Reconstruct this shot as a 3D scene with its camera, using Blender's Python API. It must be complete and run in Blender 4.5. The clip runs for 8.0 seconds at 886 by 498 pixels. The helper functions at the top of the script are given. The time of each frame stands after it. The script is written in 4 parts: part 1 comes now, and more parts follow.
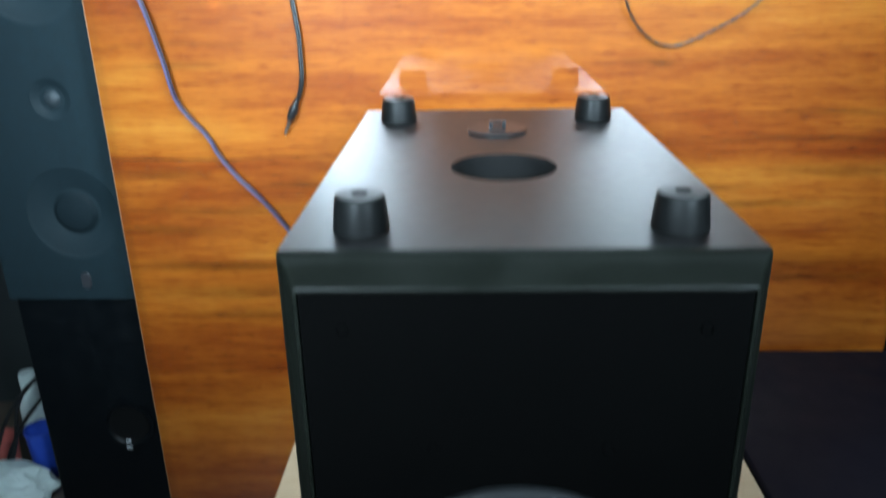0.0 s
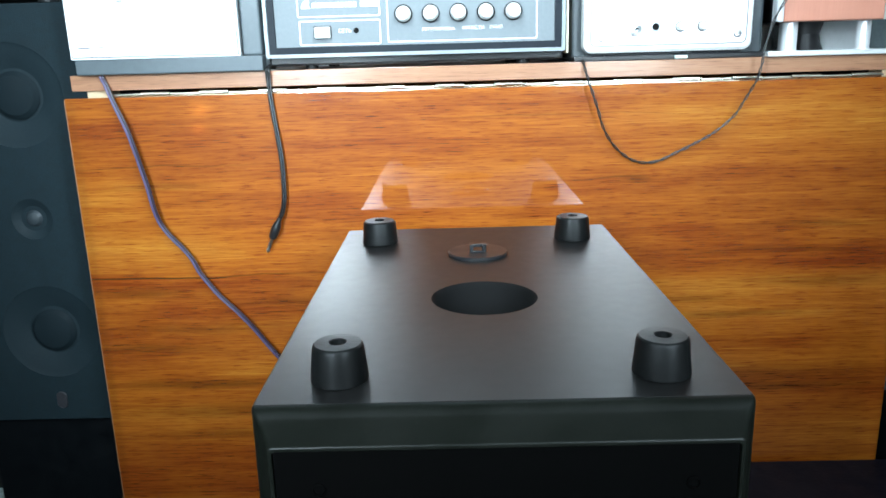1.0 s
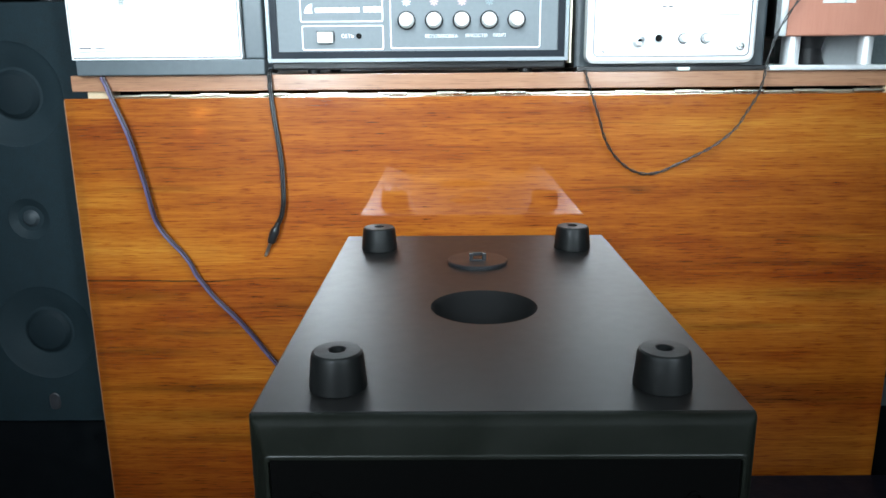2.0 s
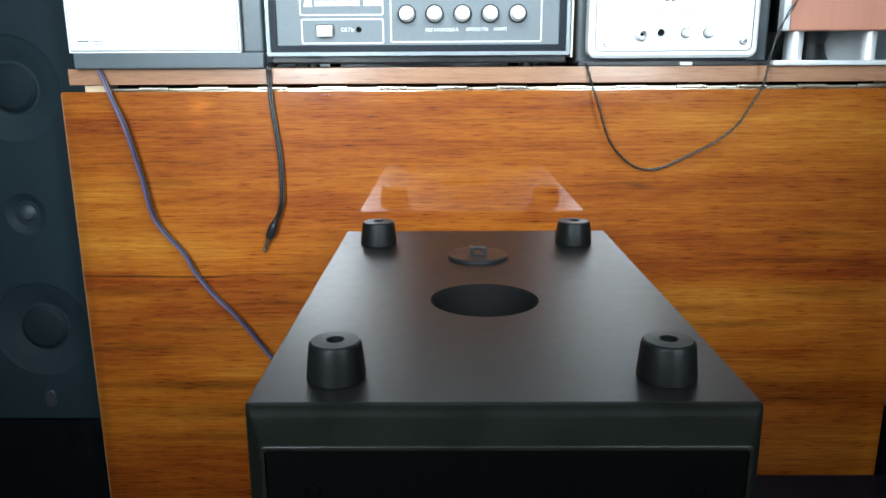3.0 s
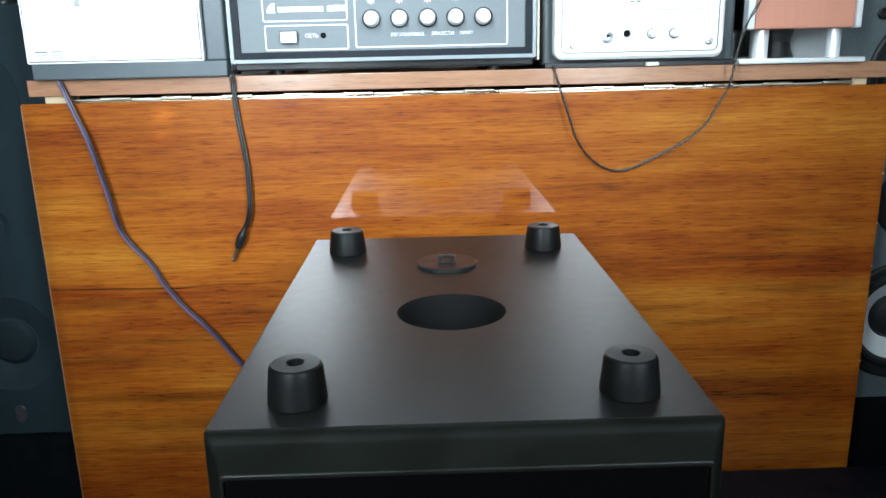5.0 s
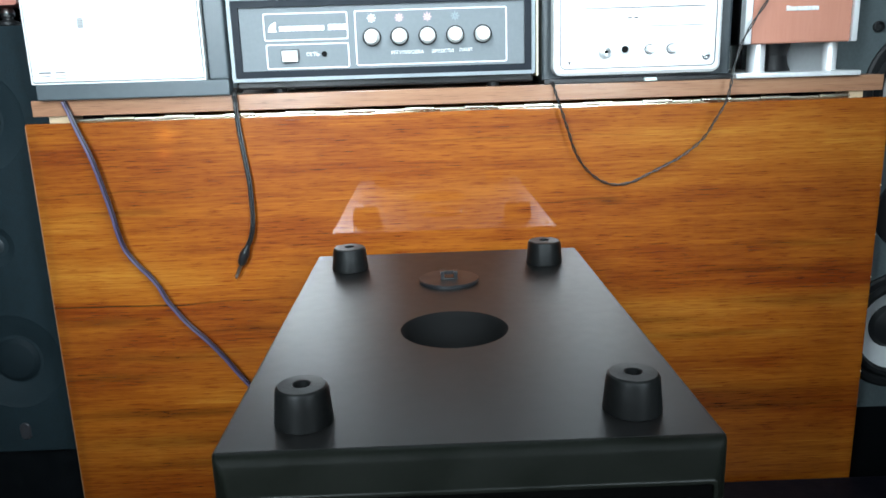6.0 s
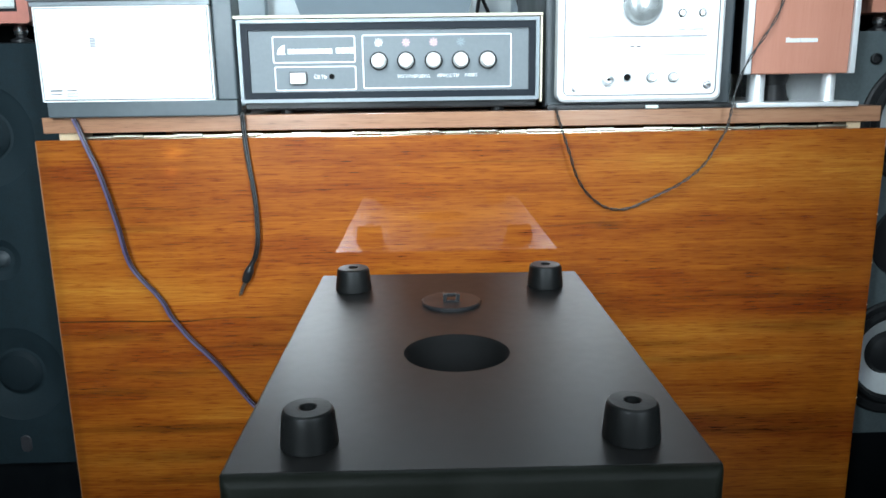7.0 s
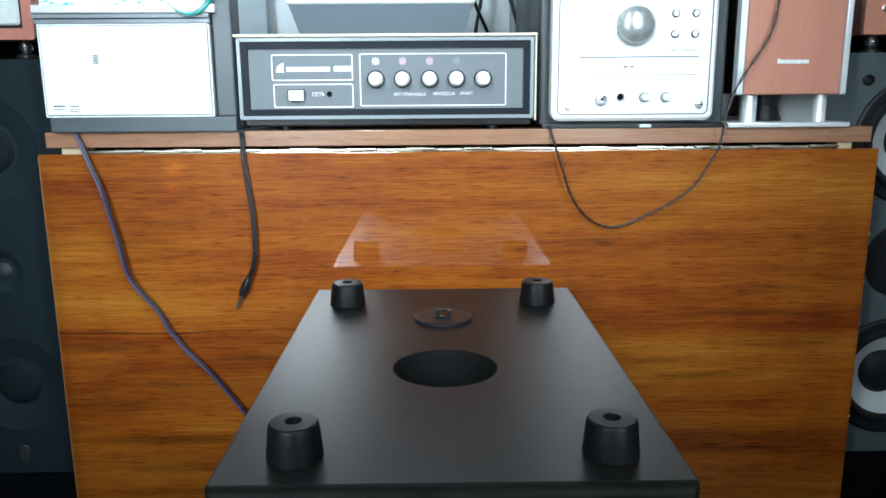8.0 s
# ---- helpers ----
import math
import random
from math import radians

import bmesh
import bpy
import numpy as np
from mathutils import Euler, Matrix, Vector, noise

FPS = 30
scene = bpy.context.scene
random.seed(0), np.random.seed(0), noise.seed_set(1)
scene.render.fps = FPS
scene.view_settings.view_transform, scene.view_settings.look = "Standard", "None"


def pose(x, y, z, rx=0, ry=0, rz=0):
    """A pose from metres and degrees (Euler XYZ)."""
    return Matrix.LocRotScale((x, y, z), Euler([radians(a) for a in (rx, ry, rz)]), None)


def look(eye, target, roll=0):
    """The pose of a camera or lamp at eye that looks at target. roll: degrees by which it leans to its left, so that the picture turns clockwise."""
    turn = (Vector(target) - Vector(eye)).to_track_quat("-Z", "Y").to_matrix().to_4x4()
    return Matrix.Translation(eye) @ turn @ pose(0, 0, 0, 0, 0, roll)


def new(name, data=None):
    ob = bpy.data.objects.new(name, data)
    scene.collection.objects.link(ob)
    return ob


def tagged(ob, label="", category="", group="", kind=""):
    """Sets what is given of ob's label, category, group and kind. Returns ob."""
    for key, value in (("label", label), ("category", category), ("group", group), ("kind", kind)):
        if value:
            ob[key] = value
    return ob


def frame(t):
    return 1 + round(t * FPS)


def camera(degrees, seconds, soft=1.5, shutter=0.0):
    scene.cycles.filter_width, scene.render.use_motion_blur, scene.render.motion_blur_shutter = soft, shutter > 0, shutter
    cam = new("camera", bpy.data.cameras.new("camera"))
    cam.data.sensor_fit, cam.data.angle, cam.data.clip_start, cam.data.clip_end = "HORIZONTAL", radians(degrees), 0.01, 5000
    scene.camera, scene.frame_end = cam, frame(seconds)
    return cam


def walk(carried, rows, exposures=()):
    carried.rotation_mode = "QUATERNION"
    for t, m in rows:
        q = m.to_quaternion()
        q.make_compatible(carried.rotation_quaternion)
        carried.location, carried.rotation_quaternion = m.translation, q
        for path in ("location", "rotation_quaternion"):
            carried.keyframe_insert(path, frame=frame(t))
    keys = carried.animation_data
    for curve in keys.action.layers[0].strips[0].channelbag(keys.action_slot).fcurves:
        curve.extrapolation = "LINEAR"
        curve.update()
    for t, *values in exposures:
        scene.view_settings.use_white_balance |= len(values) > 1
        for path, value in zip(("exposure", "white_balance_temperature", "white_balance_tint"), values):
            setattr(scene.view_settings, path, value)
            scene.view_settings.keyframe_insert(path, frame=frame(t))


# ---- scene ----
cam = camera(60.8, 8.0, soft=1.6, shutter=0.4)
PATH = [
    (0, (-0.049, -0.823, 0.734), (-0.114, 1.044, 0.022), -1.1),
    (0.1, (-0.049, -0.820, 0.750), (-0.115, 1.066, 0.092), -1.4),
    (0.2, (-0.051, -0.818, 0.761), (-0.107, 1.082, 0.145), -1.3),
    (0.3, (-0.050, -0.817, 0.766), (-0.107, 1.09, 0.168), -1.4),
    (0.5, (-0.05, -0.815, 0.772), (-0.094, 1.106, 0.219), -1.7),
    (1, (-0.044, -0.81, 0.767), (-0.071, 1.126, 0.263), -1.6),
    (1.5, (-0.046, -0.808, 0.771), (-0.065, 1.13, 0.276), -0.8),
    (3, (-0.048, -0.802, 0.758), (-0.062, 1.14, 0.279), -0.3),
    (3.5, (-0.048, -0.798, 0.758), (-0.062, 1.137, 0.251), -0.2),
    (4, (-0.042, -0.799, 0.764), (-0.041, 1.137, 0.261), -1.0),
    (5.5, (-0.035, -0.793, 0.773), (0.003, 1.144, 0.277), -1.3),
    (6, (-0.037, -0.798, 0.779), (-0.005, 1.144, 0.3), -1.8),
    (6.5, (-0.045, -0.795, 0.787), (-0.03, 1.149, 0.319), -1.8),
    (7, (-0.041, -0.806, 0.789), (-0.004, 1.144, 0.346), -0.8),
    (7.5, (-0.039, -0.817, 0.792), (-0.018, 1.138, 0.371), -0.8),
    (8, (-0.029, -0.815, 0.794), (-0.007, 1.143, 0.384), -0.4),
]
walk(cam, [(t, look(eye, target, roll)) for t, eye, target, roll in PATH],
     [(0, 0.90, 5800, 4), (0.5, 0.84, 5800, 2), (1.0, 0.47, 6150, 7), (1.5, 0.22, 6400, 10), (3.5, 0.0, 6450, 10), (5.5, 0.03, 6450, 10), (6.5, 0.02, 6450, 10), (7.0, -0.06, 6400, 10), (7.5, -0.16, 6350, 10), (8.0, -0.36, 6350, 10)])

# ---- light ----
world = bpy.data.worlds.new("world")
scene.world = world
world.use_nodes = True
sky = world.node_tree.nodes.new("ShaderNodeTexSky")
sky.sky_type = "NISHITA"
sky.sun_disc = False
sky.sun_elevation, sky.sun_rotation = radians(40), radians(200)
world.node_tree.links.new(sky.outputs[0], world.node_tree.nodes["Background"].inputs[0])
world.node_tree.nodes["Background"].inputs[1].default_value = 0.1


def window_lamp(x, z, w, h, y, watts, colour, rise):
    data = bpy.data.lights.new("window_light", "AREA")
    data.shape, data.size, data.size_y, data.energy, data.color = "RECTANGLE", w, h, watts, colour
    ob = new("window_light", data)
    data.spread = radians(SPREAD)
    ob.matrix_world = look((x, y, z), (AIM[0], AIM[1], AIM[2] + rise))
    return ob


# spread and aim are narrowed to steepen the falloff across the leaf
SPREAD, AIM = 76, (-0.11, 0.0, 1.17)
WIN_Y, WIN_Z, WIN_W, WIN_H, WIN_X = -1.0, 1.49, 0.29, 1.60, 0.365
ROWS = 4
for wx, watts in ((-WIN_X, 14.3), (WIN_X, 9.3)):
    for i in range(ROWS):
        dz = ((i + 0.5) / ROWS - 0.5) * WIN_H
        window_lamp(wx, WIN_Z + dz, WIN_W, WIN_H / ROWS, WIN_Y - 0.07, watts / ROWS, (0.77, 0.92, 1.0), dz)


# ---- materials ----
def mat(name, colour, rough=0.5, metal=0.0, vary=0.15, grain=60.0, bump=0.1, coat=0.0, coat_rough=0.05, spec=0.5, rough_vary=0.08):
    m = bpy.data.materials.new(name)
    m.use_nodes = True
    nt = m.node_tree
    b = nt.nodes["Principled BSDF"]
    co = nt.nodes.new("ShaderNodeTexCoord")
    n1 = nt.nodes.new("ShaderNodeTexNoise")
    n1.inputs["Scale"].default_value, n1.inputs["Detail"].default_value = grain, 6
    n2 = nt.nodes.new("ShaderNodeTexNoise")
    n2.inputs["Scale"].default_value, n2.inputs["Detail"].default_value = grain / 9, 3
    for n in (n1, n2):
        nt.links.new(co.outputs["Object"], n.inputs["Vector"])
    add = nt.nodes.new("ShaderNodeMath")
    add.operation = "ADD"
    nt.links.new(n1.outputs[0], add.inputs[0]), nt.links.new(n2.outputs[0], add.inputs[1])
    ramp = nt.nodes.new("ShaderNodeMapRange")
    ramp.inputs[1].default_value, ramp.inputs[2].default_value = 0.6, 1.4
    ramp.inputs[3].default_value, ramp.inputs[4].default_value = 1 - vary, 1 + vary
    nt.links.new(add.outputs[0], ramp.inputs[0])
    mix = nt.nodes.new("ShaderNodeVectorMath")
    mix.operation = "SCALE"
    mix.inputs[0].default_value = colour
    nt.links.new(ramp.outputs[0], mix.inputs["Scale"])
    nt.links.new(mix.outputs[0], b.inputs["Base Color"])
    rr = nt.nodes.new("ShaderNodeMapRange")
    rr.inputs[1].default_value, rr.inputs[2].default_value = 0.3, 0.7
    rr.inputs[3].default_value, rr.inputs[4].default_value = max(0.02, rough - rough_vary), min(1, rough + rough_vary)
    nt.links.new(n2.outputs[0], rr.inputs[0])
    nt.links.new(rr.outputs[0], b.inputs["Roughness"])
    b.inputs["Metallic"].default_value = metal
    b.inputs["Coat Weight"].default_value, b.inputs["Coat Roughness"].default_value = coat, coat_rough
    b.inputs["Specular IOR Level"].default_value = spec
    if bump:
        bp = nt.nodes.new("ShaderNodeBump")
        bp.inputs["Strength"].default_value, bp.inputs["Distance"].default_value = bump, 0.001
        nt.links.new(n1.outputs[0], bp.inputs["Height"])
        nt.links.new(bp.outputs[0], b.inputs["Normal"])
    return m


def wood(name, stops, scale=1.0, rough=0.35, coat=0.0, axis=0, coat_rough=0.03, streak=1.0, spec=0.4, marks=(), coat_ior=1.8, figure=0.46):
    """Straight-grained veneer: broad bands, fine pores and short flecks along one axis, with glints painted in."""
    m = bpy.data.materials.new(name)
    m.use_nodes = True
    nt = m.node_tree
    b = nt.nodes["Principled BSDF"]
    co = nt.nodes.new("ShaderNodeTexCoord")

    def layer(along, across, detail, distort=0.0, rough_n=0.5):
        mp = nt.nodes.new("ShaderNodeMapping")
        sc = [across * scale] * 3
        sc[axis] = along * scale
        mp.inputs["Scale"].default_value = sc
        n = nt.nodes.new("ShaderNodeTexNoise")
        n.inputs["Scale"].default_value, n.inputs["Detail"].default_value = 1.0, detail
        n.inputs["Distortion"].default_value, n.inputs["Roughness"].default_value = distort, rough_n
        nt.links.new(co.outputs["Object"], mp.inputs[0])
        nt.links.new(mp.outputs[0], n.inputs["Vector"])
        return n.outputs[0]

    def op(kind, a, c):
        n = nt.nodes.new("ShaderNodeMath")
        n.operation = kind
        for i, v in enumerate((a, c)):
            if isinstance(v, (int, float)):
                n.inputs[i].default_value = v
            else:
                nt.links.new(v, n.inputs[i])
        return n.outputs[0]

    b.inputs["Specular IOR Level"].default_value = spec
    bands = layer(0.8, 10, 2, 0.12)
    fine = layer(13.0, 360, 4, 0.0, 0.7)
    pores = layer(36.0, 1000, 2, 0.0, 0.6)
    glints = layer(4.5, 480, 1)
    flecks = layer(3.6, 75, 4, 0.3)
    patch = layer(9.0, 30, 3, 0.5)
    total = op("ADD", op("SUBTRACT", op("MULTIPLY", bands, figure), (figure - 0.46) * 0.5), op("ADD", op("MULTIPLY", fine, 0.25 * streak), op("MULTIPLY", flecks, 0.12)))
    total = op("ADD", total, op("MULTIPLY", patch, 0.12))
    dash = op("MINIMUM", op("MAXIMUM", op("MULTIPLY", op("SUBTRACT", pores, 0.56), 10.0), 0.0), 1.0)
    total = op("SUBTRACT", op("ADD", total, 0.030), op("MULTIPLY", dash, 0.095 * streak))
    # thin pale lines: glints of the lacquer put into the base colour
    glint = op("MINIMUM", op("MAXIMUM", op("MULTIPLY", op("SUBTRACT", glints, 0.70), 14.0), 0.0), 1.0)
    total = op("ADD", total, op("MULTIPLY", glint, 0.07 * streak))
    ramp = nt.nodes.new("ShaderNodeValToRGB")
    el = ramp.color_ramp.elements
    el[0].position, el[0].color = stops[0][0], (*stops[0][1], 1)
    el[1].position, el[1].color = stops[-1][0], (*stops[-1][1], 1)
    for p, c in stops[1:-1]:
        el.new(p).color = (*c, 1)
    nt.links.new(total, ramp.inputs[0])
    tone = ramp.outputs[0]
    if marks:
        sep = nt.nodes.new("ShaderNodeSeparateXYZ")
        nt.links.new(co.outputs["Object"], sep.inputs[0])
        wander = op("MULTIPLY", op("SUBTRACT", layer(9, 9, 3), 0.5), 0.012)
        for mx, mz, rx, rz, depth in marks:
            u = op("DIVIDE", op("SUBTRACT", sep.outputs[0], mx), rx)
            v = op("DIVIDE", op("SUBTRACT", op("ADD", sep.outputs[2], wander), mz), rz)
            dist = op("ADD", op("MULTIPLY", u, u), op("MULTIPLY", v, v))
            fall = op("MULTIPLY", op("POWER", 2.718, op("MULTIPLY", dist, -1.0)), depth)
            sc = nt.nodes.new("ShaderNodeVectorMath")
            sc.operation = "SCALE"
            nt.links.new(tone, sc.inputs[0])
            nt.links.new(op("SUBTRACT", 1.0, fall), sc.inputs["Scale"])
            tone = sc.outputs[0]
    nt.links.new(tone, b.inputs["Base Color"])
    b.inputs["Roughness"].default_value = rough
    b.inputs["Coat Weight"].default_value, b.inputs["Coat Roughness"].default_value = coat, coat_rough
    b.inputs["Coat IOR"].default_value = coat_ior
    bp = nt.nodes.new("ShaderNodeBump")
    bp.inputs["Strength"].default_value, bp.inputs["Distance"].default_value = 0.12, 0.0006
    nt.links.new(fine, bp.inputs["Height"])
    nt.links.new(bp.outputs[0], b.inputs["Normal"])
    return m


# darker heartwood streaks, then two pale reflections painted into the veneer: x, z, half length, half height, depth
STREAKS_AND_GLARE = ((-0.39, 0.512, 0.05, 0.006, 0.35), (-0.235, 0.497, 0.05, 0.004, 0.32), (-0.40, 0.446, 0.06, 0.005, 0.4), (-0.33, 0.400, 0.10, 0.006, 0.5), (-0.36, 0.632, 0.05, 0.004, 0.3), (-0.30, 0.335, 0.09, 0.008, 0.35),
           (0.36, 0.575, 0.06, 0.004, 0.3), (0.33, 0.546, 0.10, 0.003, 0.35), (0.37, 0.510, 0.09, 0.008, 0.35), (0.27, 0.472, 0.08, 0.004, 0.38), (0.33, 0.384, 0.11, 0.005, 0.42), (0.22, 0.492, 0.05, 0.004, 0.3),
           (-0.309, 0.716, 0.010, 0.006, -0.5), (-0.313, 0.697, 0.008, 0.006, -0.35))
VENEER = wood("lacquered_veneer", [(0.33, (0.062, 0.0078, 0.0008)), (0.43, (0.178, 0.0300, 0.0023)), (0.53, (0.318, 0.090, 0.0065)), (0.66, (0.53, 0.228, 0.027))], rough=0.42, coat=1.0, coat_rough=0.012, spec=0.16, coat_ior=2.25, figure=0.50,
              marks=STREAKS_AND_GLARE + ((-0.4465, 0.40, 0.0055, 0.5, 0.22), (0.440, 0.40, 0.010, 0.5, -0.12), (0.157, 0.629, 0.014, 0.0040, 0.42), (0.135, 0.632, 0.03, 0.0012, 0.4), (-0.37, 0.530, 0.16, 0.0009, 0.75), (-0.30, 0.365, 0.12, 0.010, 0.35), (0.30, 0.40, 0.14, 0.012, 0.3), (-0.36, 0.655, 0.10, 0.0008, 0.45), (0.05, 0.700, 0.12, 0.0007, 0.4), (-0.33, 0.47, 0.09, 0.006, 0.3)))
# stops shifted to pinkish grey: the gloss on the strip is painted in
EDGE_WOOD = wood("gloss_tinted_strip_veneer", [(0.36, (0.15, 0.068, 0.040)), (0.5, (0.30, 0.148, 0.082)), (0.64, (0.40, 0.22, 0.13))], rough=0.4, coat=0.4, coat_rough=0.16, spec=0.25)
RAW_WOOD = wood("bare_softwood", [(0.4, (0.45, 0.33, 0.2)), (0.75, (0.66, 0.53, 0.36))], rough=0.6)
CHERRY = wood("cherry_panel", [(0.36, (0.46, 0.19, 0.125)), (0.66, (0.60, 0.28, 0.20))], rough=0.4, coat=0.2, coat_rough=0.2, axis=2, streak=0.5)
WORN_EDGE = mat("worn_edge_lacquer", (0.19, 0.095, 0.045), 0.45, 0, 0.4, 60, 0.2)
DARK_FRAME = mat("dark_stain", (0.012, 0.010, 0.014), 0.6, spec=0.12)
BRASS = mat("brass_hinge", (0.82, 0.77, 0.64), 0.30, 1.0, 0.2, 200, 0.1)
SATIN_BLACK = mat("satin_black_vinyl", (0.0055, 0.0053, 0.0052), 0.40, 0, 0.2, 900, 0.012, rough_vary=0.015, spec=0.32)
FRAME_BLACK = mat("matt_black_paint", (0.0045, 0.0054, 0.0040), 0.42, 0, 0.25, 350, 0.05, spec=0.16)
BAFFLE_BLACK = mat("matt_black_baffle", (0.0012, 0.0012, 0.0012), 0.85, 0, 0.2, 300, 0.1, spec=0.02)
RUBBER = mat("black_rubber", (0.0040, 0.0043, 0.0043), 0.44, 0, 0.25, 250, 0.12, spec=0.18)
HOLE = mat("dark_bore", (0.004, 0.004, 0.004), 0.8, 0, 0.1, 90, 0.0, spec=0.12)
PLASTIC_BLACK = mat("black_plastic", (0.012, 0.012, 0.013), 0.35, 0, 0.15, 200, 0.05, spec=0.35)
PLASTIC_GREY = mat("dark_grey_plastic", (0.055, 0.062, 0.068), 0.45, 0, 0.12, 150, 0.05)
CASE_DARK = mat("blue_black_case", (0.024, 0.032, 0.037), 0.45, 0, 0.12, 150, 0.05)
CASE_GREY = mat("blue_grey_case", (0.068, 0.083, 0.092), 0.45, 0, 0.10, 150, 0.05)
TRIM_GREY = mat("satin_trim", (0.20, 0.225, 0.24), 0.4, 0.2, 0.08, 200, 0.03)
PANEL_GREY = mat("grey_front_panel", (0.150, 0.168, 0.178), 0.5, 0.0, 0.08, 260, 0.05, spec=0.2)
SILVER = mat("silver_plastic", (0.75, 0.77, 0.78), 0.35, 0.35, 0.06, 150, 0.03)
KNOB_METAL = mat("polished_knob_metal", (0.46, 0.48, 0.49), 0.30, 1.0, 0.10, 60, 0.05)
RIM_DARK = mat("blue_black_rim", (0.008, 0.011, 0.016), 0.5, 0, 0.15, 200, 0.05, spec=0.14)
KNOB_SATIN = mat("satin_chrome_knob", (0.50, 0.53, 0.53), 0.33, 0.55, 0.35, 110, 0.35)
CHROME = mat("chrome", (0.74, 0.75, 0.76), 0.26, 1.0, 0.05, 80, 0.02)
WHITE = mat("white_front_plastic", (0.80, 0.81, 0.81), 0.35, 0, 0.03, 60, 0.02)
KNOB_WHITE = mat("ivory_knob", (0.80, 0.80, 0.77), 0.4, 0, 0.04, 200, 0.03)
PRINT_WHITE = mat("white_print", (0.80, 0.82, 0.82), 0.6, 0, 0.03, 200, 0)
PRINT_RED = mat("pale_red_print", (0.66, 0.42, 0.45), 0.6, 0, 0.05, 200, 0)
PRINT_DIM = mat("dim_green_print", (0.20, 0.26, 0.27), 0.6, 0, 0.05, 200, 0)
PRINT_GREY = mat("grey_print", (0.10, 0.105, 0.11), 0.6, 0, 0.05, 200, 0)
CREAM = mat("cream_edge", (0.62, 0.56, 0.42), 0.4, 0, 0.08, 120, 0.05)
# the bluish lift in this cloth stands for haze over the left tower
CLOTH = mat("hazed_speaker_cloth", (0.0085, 0.0165, 0.0205), 0.75, 0, 0.3, 900, 0.3, spec=0.15)
# board lifted towards grey: glare at the upper right is in its colour
HAZED_BAFFLE = mat("hazed_front_board", (0.072, 0.092, 0.098), 0.5, 0, 0.2, 300, 0.1, spec=0.25)
TOWER_VINYL = mat("tower_vinyl", (0.0025, 0.0035, 0.0045), 0.42, 0, 0.2, 400, 0.12, spec=0.22)
CONE_SILVER = mat("silver_cone", (0.58, 0.61, 0.62), 0.45, 0.1, 0.06, 160, 0.05)
CONE_DIM = mat("cone_behind_cloth", (0.010, 0.018, 0.022), 0.65, 0, 0.12, 500, 0.2, spec=0.15)
CONE_DIM_DARK = mat("cap_behind_cloth", (0.0068, 0.0125, 0.0155), 0.7, 0, 0.12, 500, 0.2, spec=0.12)
SURROUND = mat("rubber_surround", (0.010, 0.011, 0.012), 0.5, 0, 0.15, 200, 0.05, spec=0.25)
GRILLE_PALE = mat("pale_grille_cloth", (0.55, 0.60, 0.58), 0.8, 0, 0.12, 900, 0.3)
PINK_FRAME = mat("cherry_frame", (0.44, 0.17, 0.13), 0.35, 0, 0.12, 120, 0.05)
BLUE_CABLE = mat("violet_blue_cable", (0.068, 0.050, 0.115), 0.35, 0, 0.15, 200, 0.05)
MAROON_CABLE = mat("dark_violet_cable", (0.016, 0.008, 0.018), 0.35, 0, 0.15, 200, 0.05)
BLACK_CABLE = mat("black_cable", (0.010, 0.010, 0.010), 0.38, 0, 0.15, 200, 0.05)
WALL = mat("painted_wall", (0.52, 0.56, 0.57), 0.8, 0, 0.05, 12, 0.2)
ROOM_WALL = mat("room_wallpaper", (0.23, 0.22, 0.21), 0.85, 0, 0.10, 14, 0.2)
BADGE = mat("dull_badge_metal", (0.030, 0.030, 0.034), 0.4, 0.2, 0.3, 300, 0.2)
# blue-grey plastic with the shade of the downturned base mixed in
DOWNTURNED_GREY = mat("shaded_blue_grey_plastic", (0.12, 0.15, 0.18), 0.45, 0, 0.06, 60, 0.05)
GREY_BOARD = mat("grey_board", (0.24, 0.285, 0.305), 0.6, 0, 0.06, 30, 0.1)
CEILING = mat("ceiling_paint", (0.78, 0.78, 0.76), 0.9, 0, 0.04, 10, 0.1)
FLOOR = mat("worn_lino", (0.10, 0.08, 0.06), 0.55, 0, 0.2, 25, 0.1)
FRAME_WHITE = mat("window_paint", (0.78, 0.78, 0.76), 0.4, 0, 0.05, 60, 0.05)
NAVY = mat("dark_navy_leatherette", (0.005, 0.005, 0.010), 0.6, 0, 0.25, 220, 0.3, spec=0.12)
TEAL = mat("teal_plastic", (0.05, 0.48, 0.42), 0.3, 0, 0.15, 60, 0.02)
DARK_SHEET = mat("dark_grey_sheet", (0.035, 0.041, 0.042), 0.6, 0, 0.2, 20, 0.1, spec=0.2)
BAG_WHITE = mat("white_plastic_bag", (0.62, 0.70, 0.68), 0.5, 0, 0.2, 40, 0.4)
BLUE_PLASTIC = mat("blue_plastic", (0.03, 0.07, 0.42), 0.4, 0, 0.15, 60, 0.05)
RED_PLASTIC = mat("faded_red_plastic", (0.45, 0.12, 0.10), 0.4, 0, 0.15, 60, 0.05)


# ---- mesh helpers ----
def thing(name, x, y, z, label, category, group="", kind="", rz=0.0):
    ob = new(name)
    ob.empty_display_size = 0.02
    ob.matrix_world = pose(x, y, z, 0, 0, rz)
    return tagged(ob, label, category, group, kind)


def part(name, bm, material, parent, label="", smooth=21, at=None):
    me = bpy.data.meshes.new(name)
    bmesh.ops.recalc_face_normals(bm, faces=bm.faces)
    bm.to_mesh(me)
    bm.free()
    if smooth:
        me.shade_smooth()
        me.set_sharp_from_angle(angle=radians(smooth))
    me.materials.append(material)
    ob = new(name, me)
    ob.parent = parent
    if at is not None:
        ob.matrix_basis = at
    return tagged(ob, label)


